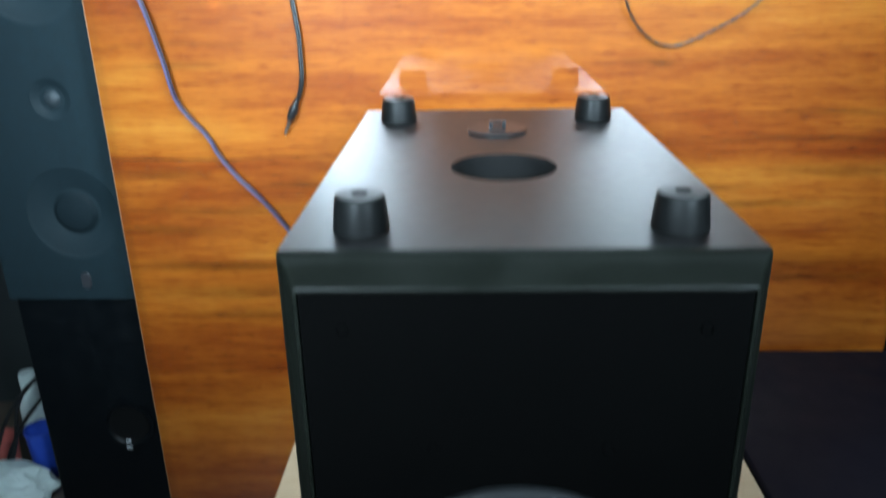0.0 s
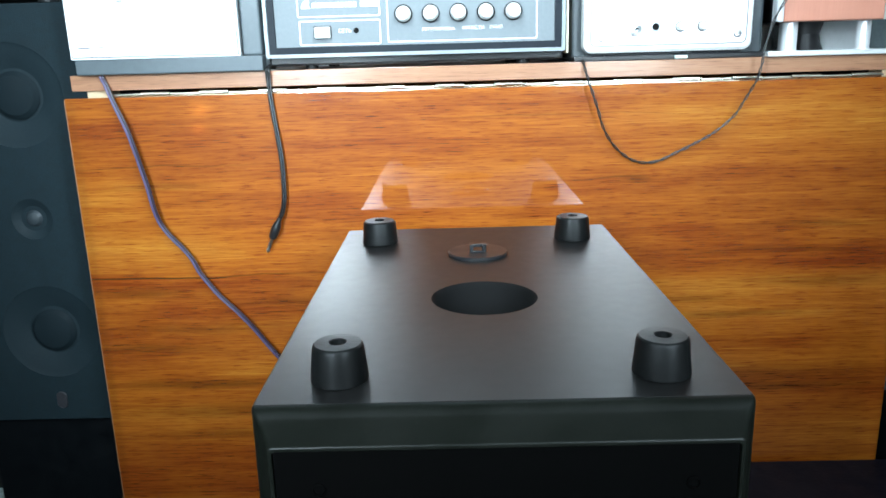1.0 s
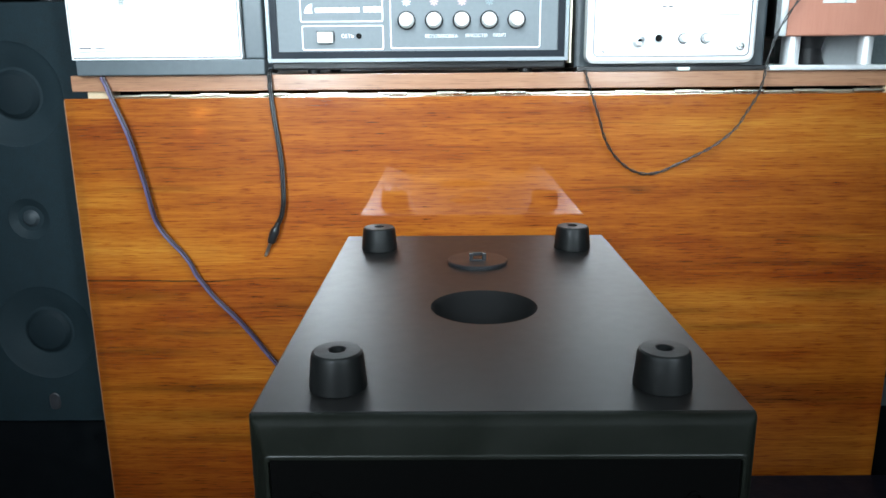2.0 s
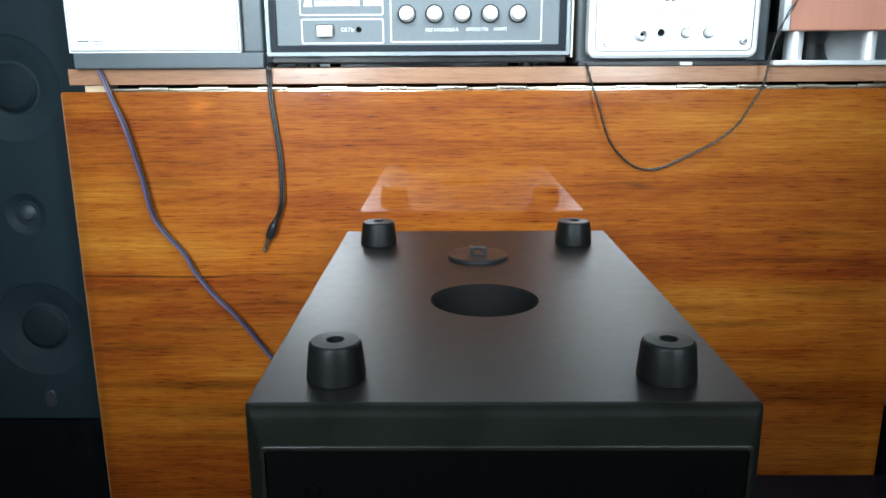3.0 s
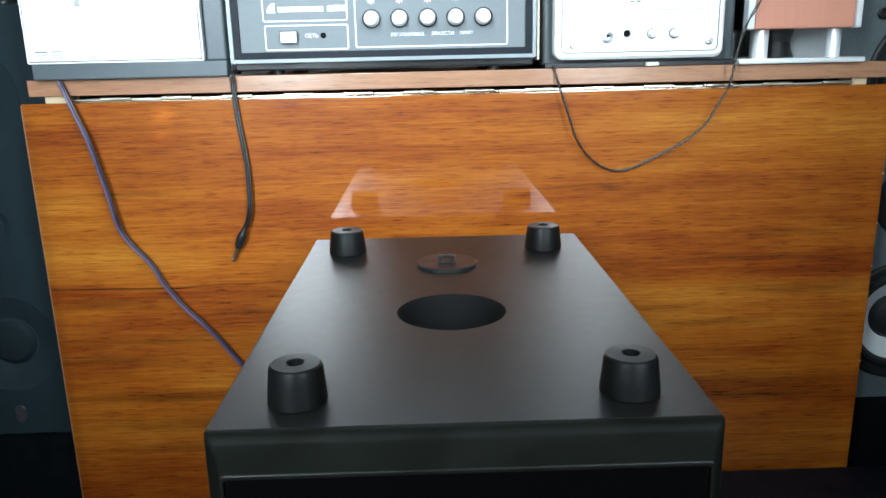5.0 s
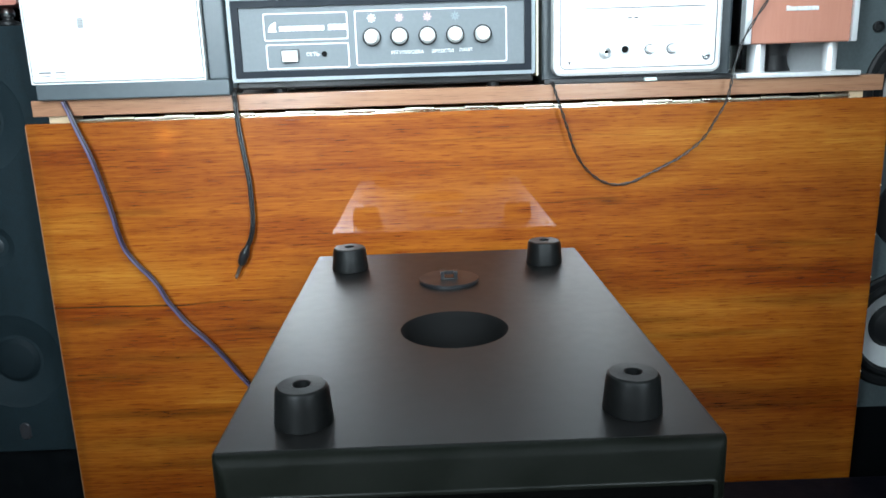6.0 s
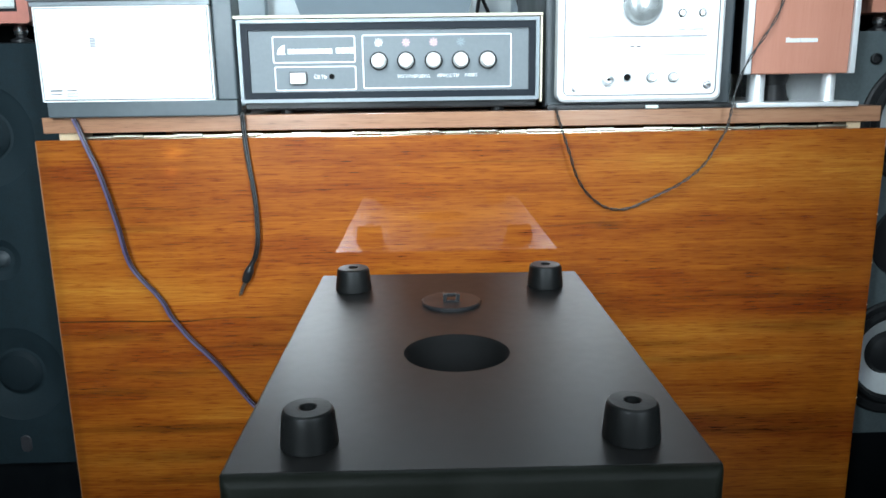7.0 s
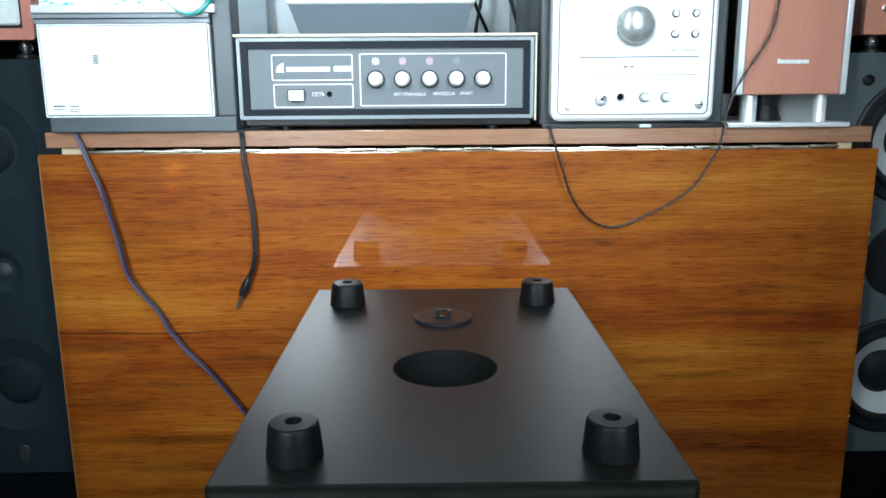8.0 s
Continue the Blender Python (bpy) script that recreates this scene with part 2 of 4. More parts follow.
def box(x0, x1, y0, y1, z0, z1, bevel=0.0, seg=2, bm=None):
    own = bmesh.new()
    bmesh.ops.create_cube(own, size=1.0)
    for v in own.verts:
        v.co = ((x0 + x1) / 2 + v.co.x * (x1 - x0), (y0 + y1) / 2 + v.co.y * (y1 - y0), (z0 + z1) / 2 + v.co.z * (z1 - z0))
    if bevel:
        bmesh.ops.bevel(own, geom=own.edges[:], offset=bevel, segments=seg, profile=0.5, affect="EDGES")
    if bm is None:
        return own
    return join(bm, own)


def join(bm, own):
    me = bpy.data.meshes.new("scratch")
    own.to_mesh(me)
    own.free()
    bm.from_mesh(me)
    bpy.data.meshes.remove(me)
    return bm


def lathe(profile, n=32, axis="z", at=(0, 0, 0), bm=None):
    """Turned shape from (radius, height) pairs; axis y turns it to face the room (height runs towards -y)."""
    own = bmesh.new()
    rings = []
    for r, h in profile:
        ring = []
        for i in range(n if r > 1e-6 else 1):
            a = 2 * math.pi * i / n
            if axis == "z":
                co = (at[0] + r * math.cos(a), at[1] + r * math.sin(a), at[2] + h)
            else:
                co = (at[0] + r * math.cos(a), at[1] - h, at[2] + r * math.sin(a))
            ring.append(own.verts.new(co))
        rings.append(ring)
    for a, b in zip(rings, rings[1:]):
        for i in range(n):
            quad = [a[i % len(a)], a[(i + 1) % len(a)], b[(i + 1) % len(b)], b[i % len(b)]]
            quad = list(dict.fromkeys(quad))
            if len(quad) > 2:
                own.faces.new(quad)
    return own if bm is None else join(bm, own)


def rounded(x0, x1, z0, z1, r, n=6):
    """Corner points (x, z) of a rounded rectangle, counter-clockwise."""
    pts = []
    for cx, cz, a0 in ((x1 - r, z1 - r, 0), (x0 + r, z1 - r, 90), (x0 + r, z0 + r, 180), (x1 - r, z0 + r, 270)):
        for i in range(n + 1):
            a = radians(a0 + 90 * i / n)
            pts.append((cx + r * math.cos(a), cz + r * math.sin(a)))
    return pts


def plate(x0, x1, z0, z1, r, y_front, y_back, edge=0.001, bm=None):
    """A slab with rounded corners that faces -y, its front edge eased."""
    own = bmesh.new()
    loops = []
    for inset, y in ((0, y_back), (0, y_front + edge), (edge, y_front)):
        loops.append([own.verts.new((x, y, z)) for x, z in rounded(x0 + inset, x1 - inset, z0 + inset, z1 - inset, max(r - inset, 1e-4))])
    n = len(loops[0])
    for a, b in zip(loops, loops[1:]):
        for i in range(n):
            own.faces.new((a[i], a[(i + 1) % n], b[(i + 1) % n], b[i]))
    own.faces.new(loops[0][::-1]), own.faces.new(loops[-1])
    return own if bm is None else join(bm, own)


def ring_line(x0, x1, z0, z1, r, width, y_front, y_back, bm=None):
    """A raised outline with rounded corners, facing -y."""
    own = bmesh.new()
    outer, inner = rounded(x0, x1, z0, z1, r), rounded(x0 + width, x1 - width, z0 + width, z1 - width, max(r - width, 2e-4))
    n = len(outer)
    lo = [[own.verts.new((x, y, z)) for x, z in pts] for pts, y in ((outer, y_back), (outer, y_front), (inner, y_front), (inner, y_back))]
    for a, b in zip(lo, lo[1:]):
        for i in range(n):
            own.faces.new((a[i], a[(i + 1) % n], b[(i + 1) % n], b[i]))
    return own if bm is None else join(bm, own)


def smooth_line(pts, step=8):
    """Points along a smooth line through pts."""
    p = [Vector(q) for q in pts]
    p = [2 * p[0] - p[1]] + p + [2 * p[-1] - p[-2]]
    out = []
    for i in range(1, len(p) - 2):
        for k in range(step):
            t = k / step
            a, b, c, d = p[i - 1:i + 3]
            out.append(0.5 * (2 * b + (c - a) * t + (2 * a - 5 * b + 4 * c - d) * t * t + (3 * b - a - 3 * c + d) * t ** 3))
    return out + [p[-2]]


def tube(line, r, n=8, bm=None):
    own = bmesh.new()
    rings = []
    side = Vector((0, 1, 0))
    for i, q in enumerate(line):
        d = (line[min(i + 1, len(line) - 1)] - line[max(i - 1, 0)]).normalized()
        u = d.cross(side)
        u = u.normalized() if u.length > 0.05 else d.cross(Vector((1, 0, 0))).normalized()
        v = d.cross(u)
        rings.append([own.verts.new(q + r * (math.cos(2 * math.pi * k / n) * u + math.sin(2 * math.pi * k / n) * v)) for k in range(n)])
    for a, b in zip(rings, rings[1:]):
        for k in range(n):
            own.faces.new((a[k], a[(k + 1) % n], b[(k + 1) % n], b[k]))
    own.faces.new(rings[0][::-1]), own.faces.new(rings[-1])
    return own if bm is None else join(bm, own)


def lettering(name, body, x, z, width, y, material, parent):
    """Printed words that face -y, centred at x, z and fitted to a width."""
    cu = bpy.data.curves.new(name, "FONT")
    cu.body, cu.align_x, cu.align_y, cu.size, cu.extrude = body, "CENTER", "CENTER", 0.01, 0.0002
    tmp = new("scratch_text", cu)
    dg = bpy.context.evaluated_depsgraph_get()
    me = bpy.data.meshes.new_from_object(tmp.evaluated_get(dg))
    bpy.data.objects.remove(tmp)
    xs = [v.co.x for v in me.vertices]
    s = width / (max(xs) - min(xs))
    me.transform(Matrix.Translation((x, y, z)) @ Matrix.Rotation(radians(90), 4, "X") @ Matrix.Diagonal((s, s, 1, 1)))
    me.materials.clear()
    me.materials.append(material)
    ob = new(name, me)
    ob.parent = parent
    return ob


# ---- room ----
def structure(name, bm, material, label, category):
    ob = part(name, bm, material, None, label, 0)
    return tagged(ob, label, category, kind="structure")


RX, RY0, RY1, RZ = 1.9, -1.0, 0.36, 2.5
structure("floor", box(-RX - .2, RX + .2, RY0 - .2, RY1 + .2, -0.1, 0), FLOOR, "worn brownish linoleum floor of the room", "floor")
structure("ceiling", box(-RX - .2, RX + .2, RY0 - .2, RY1 + .2, RZ, RZ + 0.1), CEILING, "plain white painted ceiling", "ceiling")
structure("wall_north", box(-RX - .2, RX + .2, RY1, RY1 + 0.15, 0, RZ), WALL, "pale grey painted wall behind the table", "wall")
structure("wall_west", box(-RX - .15, -RX, RY0, RY1, 0, RZ), ROOM_WALL, "brownish papered side wall", "wall")
structure("wall_east", box(RX, RX + .15, RY0, RY1, 0, RZ), ROOM_WALL, "brownish papered side wall", "wall")
# unseen wall set close; its middle pier stands in for a person blocking light
south = bmesh.new()
zl, zh = WIN_Z - WIN_H / 2, WIN_Z + WIN_H / 2
xa, xb = WIN_X - WIN_W / 2, WIN_X + WIN_W / 2
for x0, x1, z0, z1 in ((-RX - .15, RX + .15, 0, zl), (-RX - .15, RX + .15, zh, RZ), (-RX - .15, -xb, zl, zh), (-xa, xa, zl, zh), (xb, RX + .15, zl, zh)):
    box(x0, x1, RY0 - .2, RY0, z0, z1, bm=south)
structure("wall_south", south, ROOM_WALL, "unseen added wall whose pier and two openings shape the daylight", "wall")
# two narrow openings stand in for one wide window
for i, wx in enumerate((-WIN_X, WIN_X)):
    w = thing("window_" + str(i + 1), wx, RY0, zl, "unseen narrow window, one of two standing in for a wide one", "window", kind="structure")
    for nm, b in (("sash_side", (-WIN_W / 2, -WIN_W / 2 + .05)), ("sash_side", (WIN_W / 2 - .05, WIN_W / 2))):
        part(nm, box(*b, -.08, -.03, 0, WIN_H, .004), FRAME_WHITE, w)
    part("sash_top", box(-WIN_W / 2 + .05, WIN_W / 2 - .05, -.08, -.03, WIN_H - .05, WIN_H, .004), FRAME_WHITE, w)
    part("sash_bottom", box(-WIN_W / 2 + .05, WIN_W / 2 - .05, -.08, -.03, 0, .05, .004), FRAME_WHITE, w)
    part("window_sill", box(-WIN_W / 2 - .03, WIN_W / 2 + .03, .002, .05, -.03, 0, .004), FRAME_WHITE, w)

# ---- drop-leaf table ----
LEAF_TOP, LEAF_BOT, STRIP_Z0, STRIP_Z1 = 0.730, 0.055, 0.7372, 0.7535
table = thing("drop_leaf_table", 0, 0.15, 0, "glossy lacquered reddish-brown veneer drop-leaf table, leaf hanging down", "table")
T = 0.15
part("tabletop", box(-0.442, 0.4428, 0.0 - T, 0.30 - T, STRIP_Z0, STRIP_Z1, 0.0007), EDGE_WOOD, table, "reddish-brown veneered fixed top")
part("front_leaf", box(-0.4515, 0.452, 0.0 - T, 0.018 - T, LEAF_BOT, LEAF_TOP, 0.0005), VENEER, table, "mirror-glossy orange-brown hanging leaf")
part("back_leaf", box(-0.45, 0.45, 0.282 - T, 0.30 - T, LEAF_BOT, LEAF_TOP, 0.0012), VENEER, table)
for sx in (-0.415, 0.405):
    part("side_panel", box(sx - .009, sx + .009, 0.032 - T, 0.27 - T, 0, STRIP_Z0, 0.001), DARK_FRAME, table)
# added near-black panel standing in for the shade under the top
part("shade_panel", box(-0.405, 0.395, 0.05 - T, 0.068 - T, 0, 0.55, 0.001), DARK_FRAME, table)
for x0, x1 in ((-0.428, -0.404), (0.4085, 0.4245)):
    part("spacer", box(x0, x1, 0.004 - T, 0.03 - T, LEAF_TOP, STRIP_Z0, 0.0006), RAW_WOOD, table, "pale bare wood spacer block")
part("edge_band", box(-0.4523, -0.4511, -0.0003 - T, 0.0178 - T, LEAF_BOT + .002, LEAF_TOP - .0015, 0.0003, 1), WORN_EDGE, table, "worn pale edge of the leaf")
chip_rng = random.Random(9)
for i in range(5):
    cz = 0.42 + 0.053 * i + chip_rng.uniform(-.008, .008)
    ch, cw = chip_rng.uniform(.0010, .003), chip_rng.uniform(.0004, .0008)
    part("edge_chip", box(0.4517 - cw, 0.4524, -0.0006 - T, 0.004 - T, cz, cz + ch, 0.0002, 1), RAW_WOOD, table, "pale chipped spot in the lacquer")
hinge = part("piano_hinge", box(-0.402, 0.408, 0.0085 - T, 0.0100 - T, LEAF_TOP - .001, LEAF_TOP + .0034), BRASS, table, "long brass piano hinge")
part("pin", tube([Vector((-0.404, 0.0034 - T, 0.7326)), Vector((0.410, 0.0034 - T, 0.7326))], 0.0009, 8), DARK_FRAME, hinge)
rng = random.Random(4)
K = 26
for i in range(K):
    a = -0.402 + 0.81 * i / K
    r = (0.0020 if i % 2 else 0.0015) + rng.uniform(-.0001, .0001)
    y, z = (0.0026, 0.7329) if i % 2 else (0.0036, 0.7322)
    z += rng.uniform(-.0002, .0002)
    part("knuckle", tube([Vector((a + .0005, y - T, z)), Vector((a + 0.81 / K - .0005, y - T, z))], r, 12), BRASS, hinge)

# ---- stool and subwoofer ----
SX, S_TOP, S_BOT = -0.0205, 0.592, 0.29
stool = thing("stool", SX, -0.25, 0, "plain pale wooden stool under the subwoofer", "stool")
part("seat", box(-0.203, 0.232, -0.21, 0.19, S_BOT - .022, S_BOT, 0.004), RAW_WOOD, stool)
for lx in (-.181, .210):
    for ly in (-.165, .165):
        part("leg", box(lx - .016, lx + .016, ly - .016, ly + .016, 0, S_BOT - .022, 0.003), RAW_WOOD, stool)
for ly in (-.165, .165):
    part("apron", box(-.165, .194, ly - .009, ly + .009, S_BOT - .075, S_BOT - .022, 0.002), RAW_WOOD, stool)

sub = thing("subwoofer", SX, -0.25, S_BOT, "satin black subwoofer cabinet upside down with four rubber feet up", "speaker")
HW, HH = 0.1305, S_TOP - S_BOT
Y_BACK, Y_EDGE, Y_FRONT = 0.198, -0.205, -0.2245


def box_rings(bm, rows):
    """Loft of box sections, each at y with an inset and small corner cuts."""
    rings, c = [], 0.0012
    for y, inset in rows:
        w, z0, z1 = HW - inset, inset, HH - inset
        rings.append([bm.verts.new(p) for p in ((-w + c, y, z0), (w - c, y, z0), (w, y, z0 + c), (w, y, z1 - c), (w - c, y, z1), (-w + c, y, z1), (-w, y, z1 - c), (-w, y, z0 + c))])
    return rings


def sub_cabinet():
    """Box with a round bore in its upturned base."""
    bm = bmesh.new()
    rings = box_rings(bm, ((Y_BACK, 0.0012), (Y_BACK - .0012, 0), (Y_EDGE + 0.004, 0)))
    for ri, (a, b) in enumerate(zip(rings, rings[1:])):
        for i in range(8):
            j = (i + 1) % 8
            if ri == 1 and i == 4:
                continue
            bm.faces.new((a[i], a[j], b[j], b[i]))
    top_edges = []
    a, b = rings[1], rings[2]
    for u, v in ((a[4], a[5]), (a[5], b[5]), (b[5], b[4]), (b[4], a[4])):
        e = bm.edges.get((u, v))
        top_edges.append(e if e else bm.edges.new((u, v)))
    hole = [bm.verts.new((PORT_X + PORT_R * math.cos(2 * math.pi * i / 64), PORT_Y + PORT_R * math.sin(2 * math.pi * i / 64), HH)) for i in range(64)]
    for i in range(64):
        top_edges.append(bm.edges.new((hole[i], hole[(i + 1) % 64])))
    bmesh.ops.triangle_fill(bm, edges=top_edges, use_beauty=True, use_dissolve=False)
    bm.faces.new(rings[0][::-1]), bm.faces.new(rings[-1])
    return bm


def sub_front():
    """Front frame with rounded corners, a soft upper arris, a long chamfer and a crisp lower arris."""
    bm = bmesh.new()
    e, f = Y_EDGE, Y_FRONT
    rows = ((e + .0040, .0003, .0014), (e + .0022, .0004, .0018), (e + .0004, .0010, .0026), (e - .0013, .0021, .0032), (e - .0030, .0036, .0034), (e - .0046, .0050, .0034), (f + .0010, .0117, .0028),
            (f + .0005, .0120, .0027), (f + .0001, .0125, .0026), (f, .0131, .0025), (f, .0142, .0022), (f + .0035, .0145, .0020))
    rings = [[bm.verts.new((x, y, z)) for x, z in rounded(-HW + i, HW - i, i, HH - i, r, 4)] for y, i, r in rows]
    n = len(rings[0])
    for a, b in zip(rings, rings[1:]):
        for i in range(n):
            j = (i + 1) % n
            bm.faces.new((a[i], a[j], b[j], b[i]))
    bm.faces.new(rings[0][::-1]), bm.faces.new(rings[-1])
    return bm


PORT_X, PORT_Y, PORT_R = -0.0015, -0.031, 0.0390
cab = part("cabinet", sub_cabinet(), SATIN_BLACK, sub, "satin black vinyl-wrapped box", 21)
part("front_frame", sub_front(), FRAME_BLACK, sub, "matt greenish-black chamfered front frame", 40)
part("port_tube", lathe([(PORT_R, HH), (PORT_R - .0012, HH - .002), (PORT_R - .002, HH - .006), (PORT_R - .004, HH - .03), (PORT_R - .012, HH - .055), (PORT_R - .02, HH - .066), (0, HH - .07)], 64, at=(PORT_X, PORT_Y, 0)), HOLE, sub, "round black bass port", 50)
part("baffle", box(-HW + .0149, HW - .0149, Y_FRONT + .0012, Y_FRONT + .0034, .015, HH - .015), BAFFLE_BLACK, sub, "matt black front baffle")
for fx, fy in ((-0.0885, -0.170), (0.0905, -0.170), (-0.0930, 0.143), (0.0905, 0.143)):
    k = 0.95 if fy < 0 else 1.0
    f = part("foot", lathe([(.0164 * k, HH), (.0170 * k, HH + .0006), (.0170 * k, HH + .002), (.0153 * k, HH + .019), (.0146 * k, HH + .0208), (.0136 * k, HH + .0217), (.0052, HH + .0220), (.0047, HH + .0216), (.0044, HH + .0130)], 40, at=(fx, fy, 0)), RUBBER, sub, "tapered black rubber foot")
    part("screw", lathe([(.0044, HH + .0130), (.0030, HH + .0138), (0, HH + .0140)], 16, at=(fx, fy, 0)), HOLE, f, "dark recessed screw")
cap = part("cap_disc", lathe([(.0262, HH), (.0264, HH + .0022), (.0256, HH + .0030), (.0240, HH + .0031), (0, HH + .0031)], 48, at=(-.0015, 0.092, 0)), PLASTIC_BLACK, sub, "thin round black plastic disc")
for cx in (-.0072, .0042):
    part("lug", box(cx - .0016, cx + .0016, .086, .095, HH + .003, HH + .0100, .0005), PLASTIC_BLACK, cap)
part("lug_bridge", box(-.0056, .0026, .0915, .0945, HH + .0060, HH + .0092, .0004), PLASTIC_BLACK, cap)
part("lug_base", box(-.0056, .0026, .086, .095, HH + .003, HH + .0042, .0004), PLASTIC_BLACK, cap)
WZ = 0.072
woofer = part("woofer_frame", lathe([(.096, 0), (.096, .004), (.092, .006), (.085, .006), (.083, .002)], 56, "y", (0, Y_FRONT + .0015, WZ)), SURROUND, sub, "black round woofer frame")
part("surround", lathe([(.083, .002), (.079, .008), (.073, .009), (.068, .003)], 56, "y", (0, Y_FRONT + .0015, WZ)), SURROUND, woofer)
part("cone", lathe([(.068, .003), (.050, .0022), (.030, .0015), (.024, .006), (0, .009)], 48, "y", (0, Y_FRONT + .0015, WZ)), RUBBER, woofer)
for px in (-.094, .094):
    for pz in (HH - .036, .036):
        part("grille_socket", lathe([(.0036, 0), (.0036, .0012), (.0028, .0016), (.0024, .0005), (0, .0005)], 18, "y", (px, Y_FRONT + .0015, pz)), BAFFLE_BLACK, sub)
for px in (-.048, .048):
    part("grille_socket", lathe([(.0036, 0), (.0036, .0012), (.0028, .0016), (.0024, .0005), (0, .0005)], 18, "y", (px, Y_FRONT + .0015, .193)), BAFFLE_BLACK, sub)

# ---- dark box beside the stool ----
case = thing("dark_case", 0.46, -0.21, 0, "low dark navy padded case standing beside the stool", "case")
part("body", box(-.2440, .20, -.2, .204, 0, .259, .006), NAVY, case)
part("lid", box(-.2460, .202, -.202, .2065, .2595, .2895, .007, 3), NAVY, case, "dark navy padded lid")

# ---- tower speakers ----
def driver(parent, x, z, r, cone, capm, dim):
    fr = part("driver_frame", lathe([(r, 0), (r, .003), (r - .003, .0045), (r - .010, .0045), (r - .012, .002)], 56, "y", (x, 0, z)), TOWER_VINYL if dim else SURROUND, parent)
    part("surround", lathe([(r - .012, .002), (r - .016, .007), (r - .020, .007), (r - .024, .001)], 56, "y", (x, 0, z)), CONE_DIM_DARK if dim else SURROUND, fr)
    part("cone", lathe([(r - .024, .001), (r * .38, -.015)], 56, "y", (x, 0, z)), cone, fr, "" if dim else "silver metal cone")
    part("dust_cap", lathe([(r * .38, -.015), (r * .32, -.009), (r * .18, -.005), (0, -.0035)], 40, "y", (x, 0, z)), capm, fr)
    return fr


def tower_body(t, w, d, h):
    part("cabinet", box(-w / 2, w / 2, 0, d, 0, h, 0.003), TOWER_VINYL, t, "dark vinyl-wrapped tower cabinet")


left_tower = thing("tower_speaker", -0.533, 0.06, 0, "dark floor-standing tower speaker with cloth-covered drivers", "speaker", "pair of tower speakers")
tower_body(left_tower, 0.214, 0.26, 0.833)


def holed_board(x0, x1, z0, z1, y0, y1, holes, n=48):
    """A board that faces -y with round openings through it."""
    bm = bmesh.new()
    for y in (y0, y1):
        loop = [bm.verts.new((x, y, z)) for x, z in ((x0, z0), (x1, z0), (x1, z1), (x0, z1))]
        edges = [bm.edges.new((loop[i], loop[(i + 1) % 4])) for i in range(4)]
        rims = []
        for hx, hz, hr in holes:
            rim = [bm.verts.new((hx + hr * math.cos(2 * math.pi * i / n), y, hz + hr * math.sin(2 * math.pi * i / n))) for i in range(n)]
            edges += [bm.edges.new((rim[i], rim[(i + 1) % n])) for i in range(n)]
            rims.append(rim)
        bmesh.ops.triangle_fill(bm, edges=edges, use_beauty=True)
        if y == y0:
            first = [loop] + rims
        else:
            for a, b in zip(first, [loop] + rims):
                for i in range(len(a)):
                    j = (i + 1) % len(a)
                    bm.faces.new((a[i], a[j], b[j], b[i]))
    return bm


gr = part("grille", holed_board(-.105, .105, .337, .831, -.014, -.001, [(0, .733, .058), (0, .592, .024), (0, .452, .058)]), CLOTH, left_tower, "black stretched cloth grille")
for dz in (.733, .452):
    fr = part("driver", lathe([(.058, .0135), (.056, .0125), (.052, .012), (.030, .004), (.024, .0045), (0, .008)], 56, "y", (0, 0, dz)), CONE_DIM, gr, "dim grey cone seen through cloth")
    part("dust_cap", lathe([(.027, .0062), (.022, .010), (.012, .012), (0, .0125)], 40, "y", (0, 0, dz)), CONE_DIM_DARK, fr)
tw = part("tweeter", lathe([(.024, .0135), (.020, .012), (.015, .0095), (.010, .0095)], 40, "y", (0, 0, .592)), CONE_DIM, gr)
part("dome", lathe([(.010, .0095), (.007, .0125), (.003, .0138), (0, .014)], 24, "y", (0, 0, .592)), CASE_DARK, tw, "small shiny tweeter dome")
part("badge", plate(-.0065, .0065, .352, .374, .0064, -.0155, -.0135), BADGE, left_tower, "small oval grey badge")
pt = part("port_ring", lathe([(.036, .0005), (.036, .003), (.031, .0035), (.029, .002), (.028, -.002)], 48, "y", (0.012, 0, .140)), TOWER_VINYL, left_tower)
part("port_bore", lathe([(.0282, .0015), (.026, .0008), (0, .0006)], 40, "y", (0.012, 0, .140)), HOLE, pt)
part("sticker", plate(.002, .010, .100, .114, .001, -.0015, .0005, .0004), WHITE, left_tower, "small white sticker")

right_tower = thing("tower_speaker", 0.529, 0.06, 0, "dark floor-standing tower speaker without grille, silver cones", "speaker", "pair of tower speakers")
part("cabinet", box(-.107, .107, .030, .26, 0, .833, .003), TOWER_VINYL, right_tower, "dark vinyl-wrapped tower cabinet")
part("front_board", holed_board(-.107, .107, .345, .833, 0, .0295, [(0, .733, .062), (0, .446, .062)]), HAZED_BAFFLE, right_tower, "dark open front board, greyed by painted haze", 0)
part("lower_front", box(-.107, .107, .002, .0295, 0, .3445, .001), TOWER_VINYL, right_tower, "black lower front panel")
for dz in (.733, .446):
    driver(right_tower, 0, dz, .074, CONE_SILVER, SURROUND, False)
tw = part("tweeter", lathe([(.045, 0), (.045, .003), (.040, .004), (.018, .002), (.016, 0)], 48, "y", (0, 0, .592)), PLASTIC_BLACK, right_tower)
part("dome", lathe([(.016, 0), (.013, .006), (.007, .009), (0, .010)], 24, "y", (0, 0, .592)), CONE_SILVER, tw)
for px in (-.063, .063):
    for pz in (.803, .592, .365):
        part("grille_socket", lathe([(.0062, 0), (.0062, .003), (.0048, .004), (.0036, .001), (0, .001)], 24, "y", (px, 0, pz)), SURROUND, right_tower)
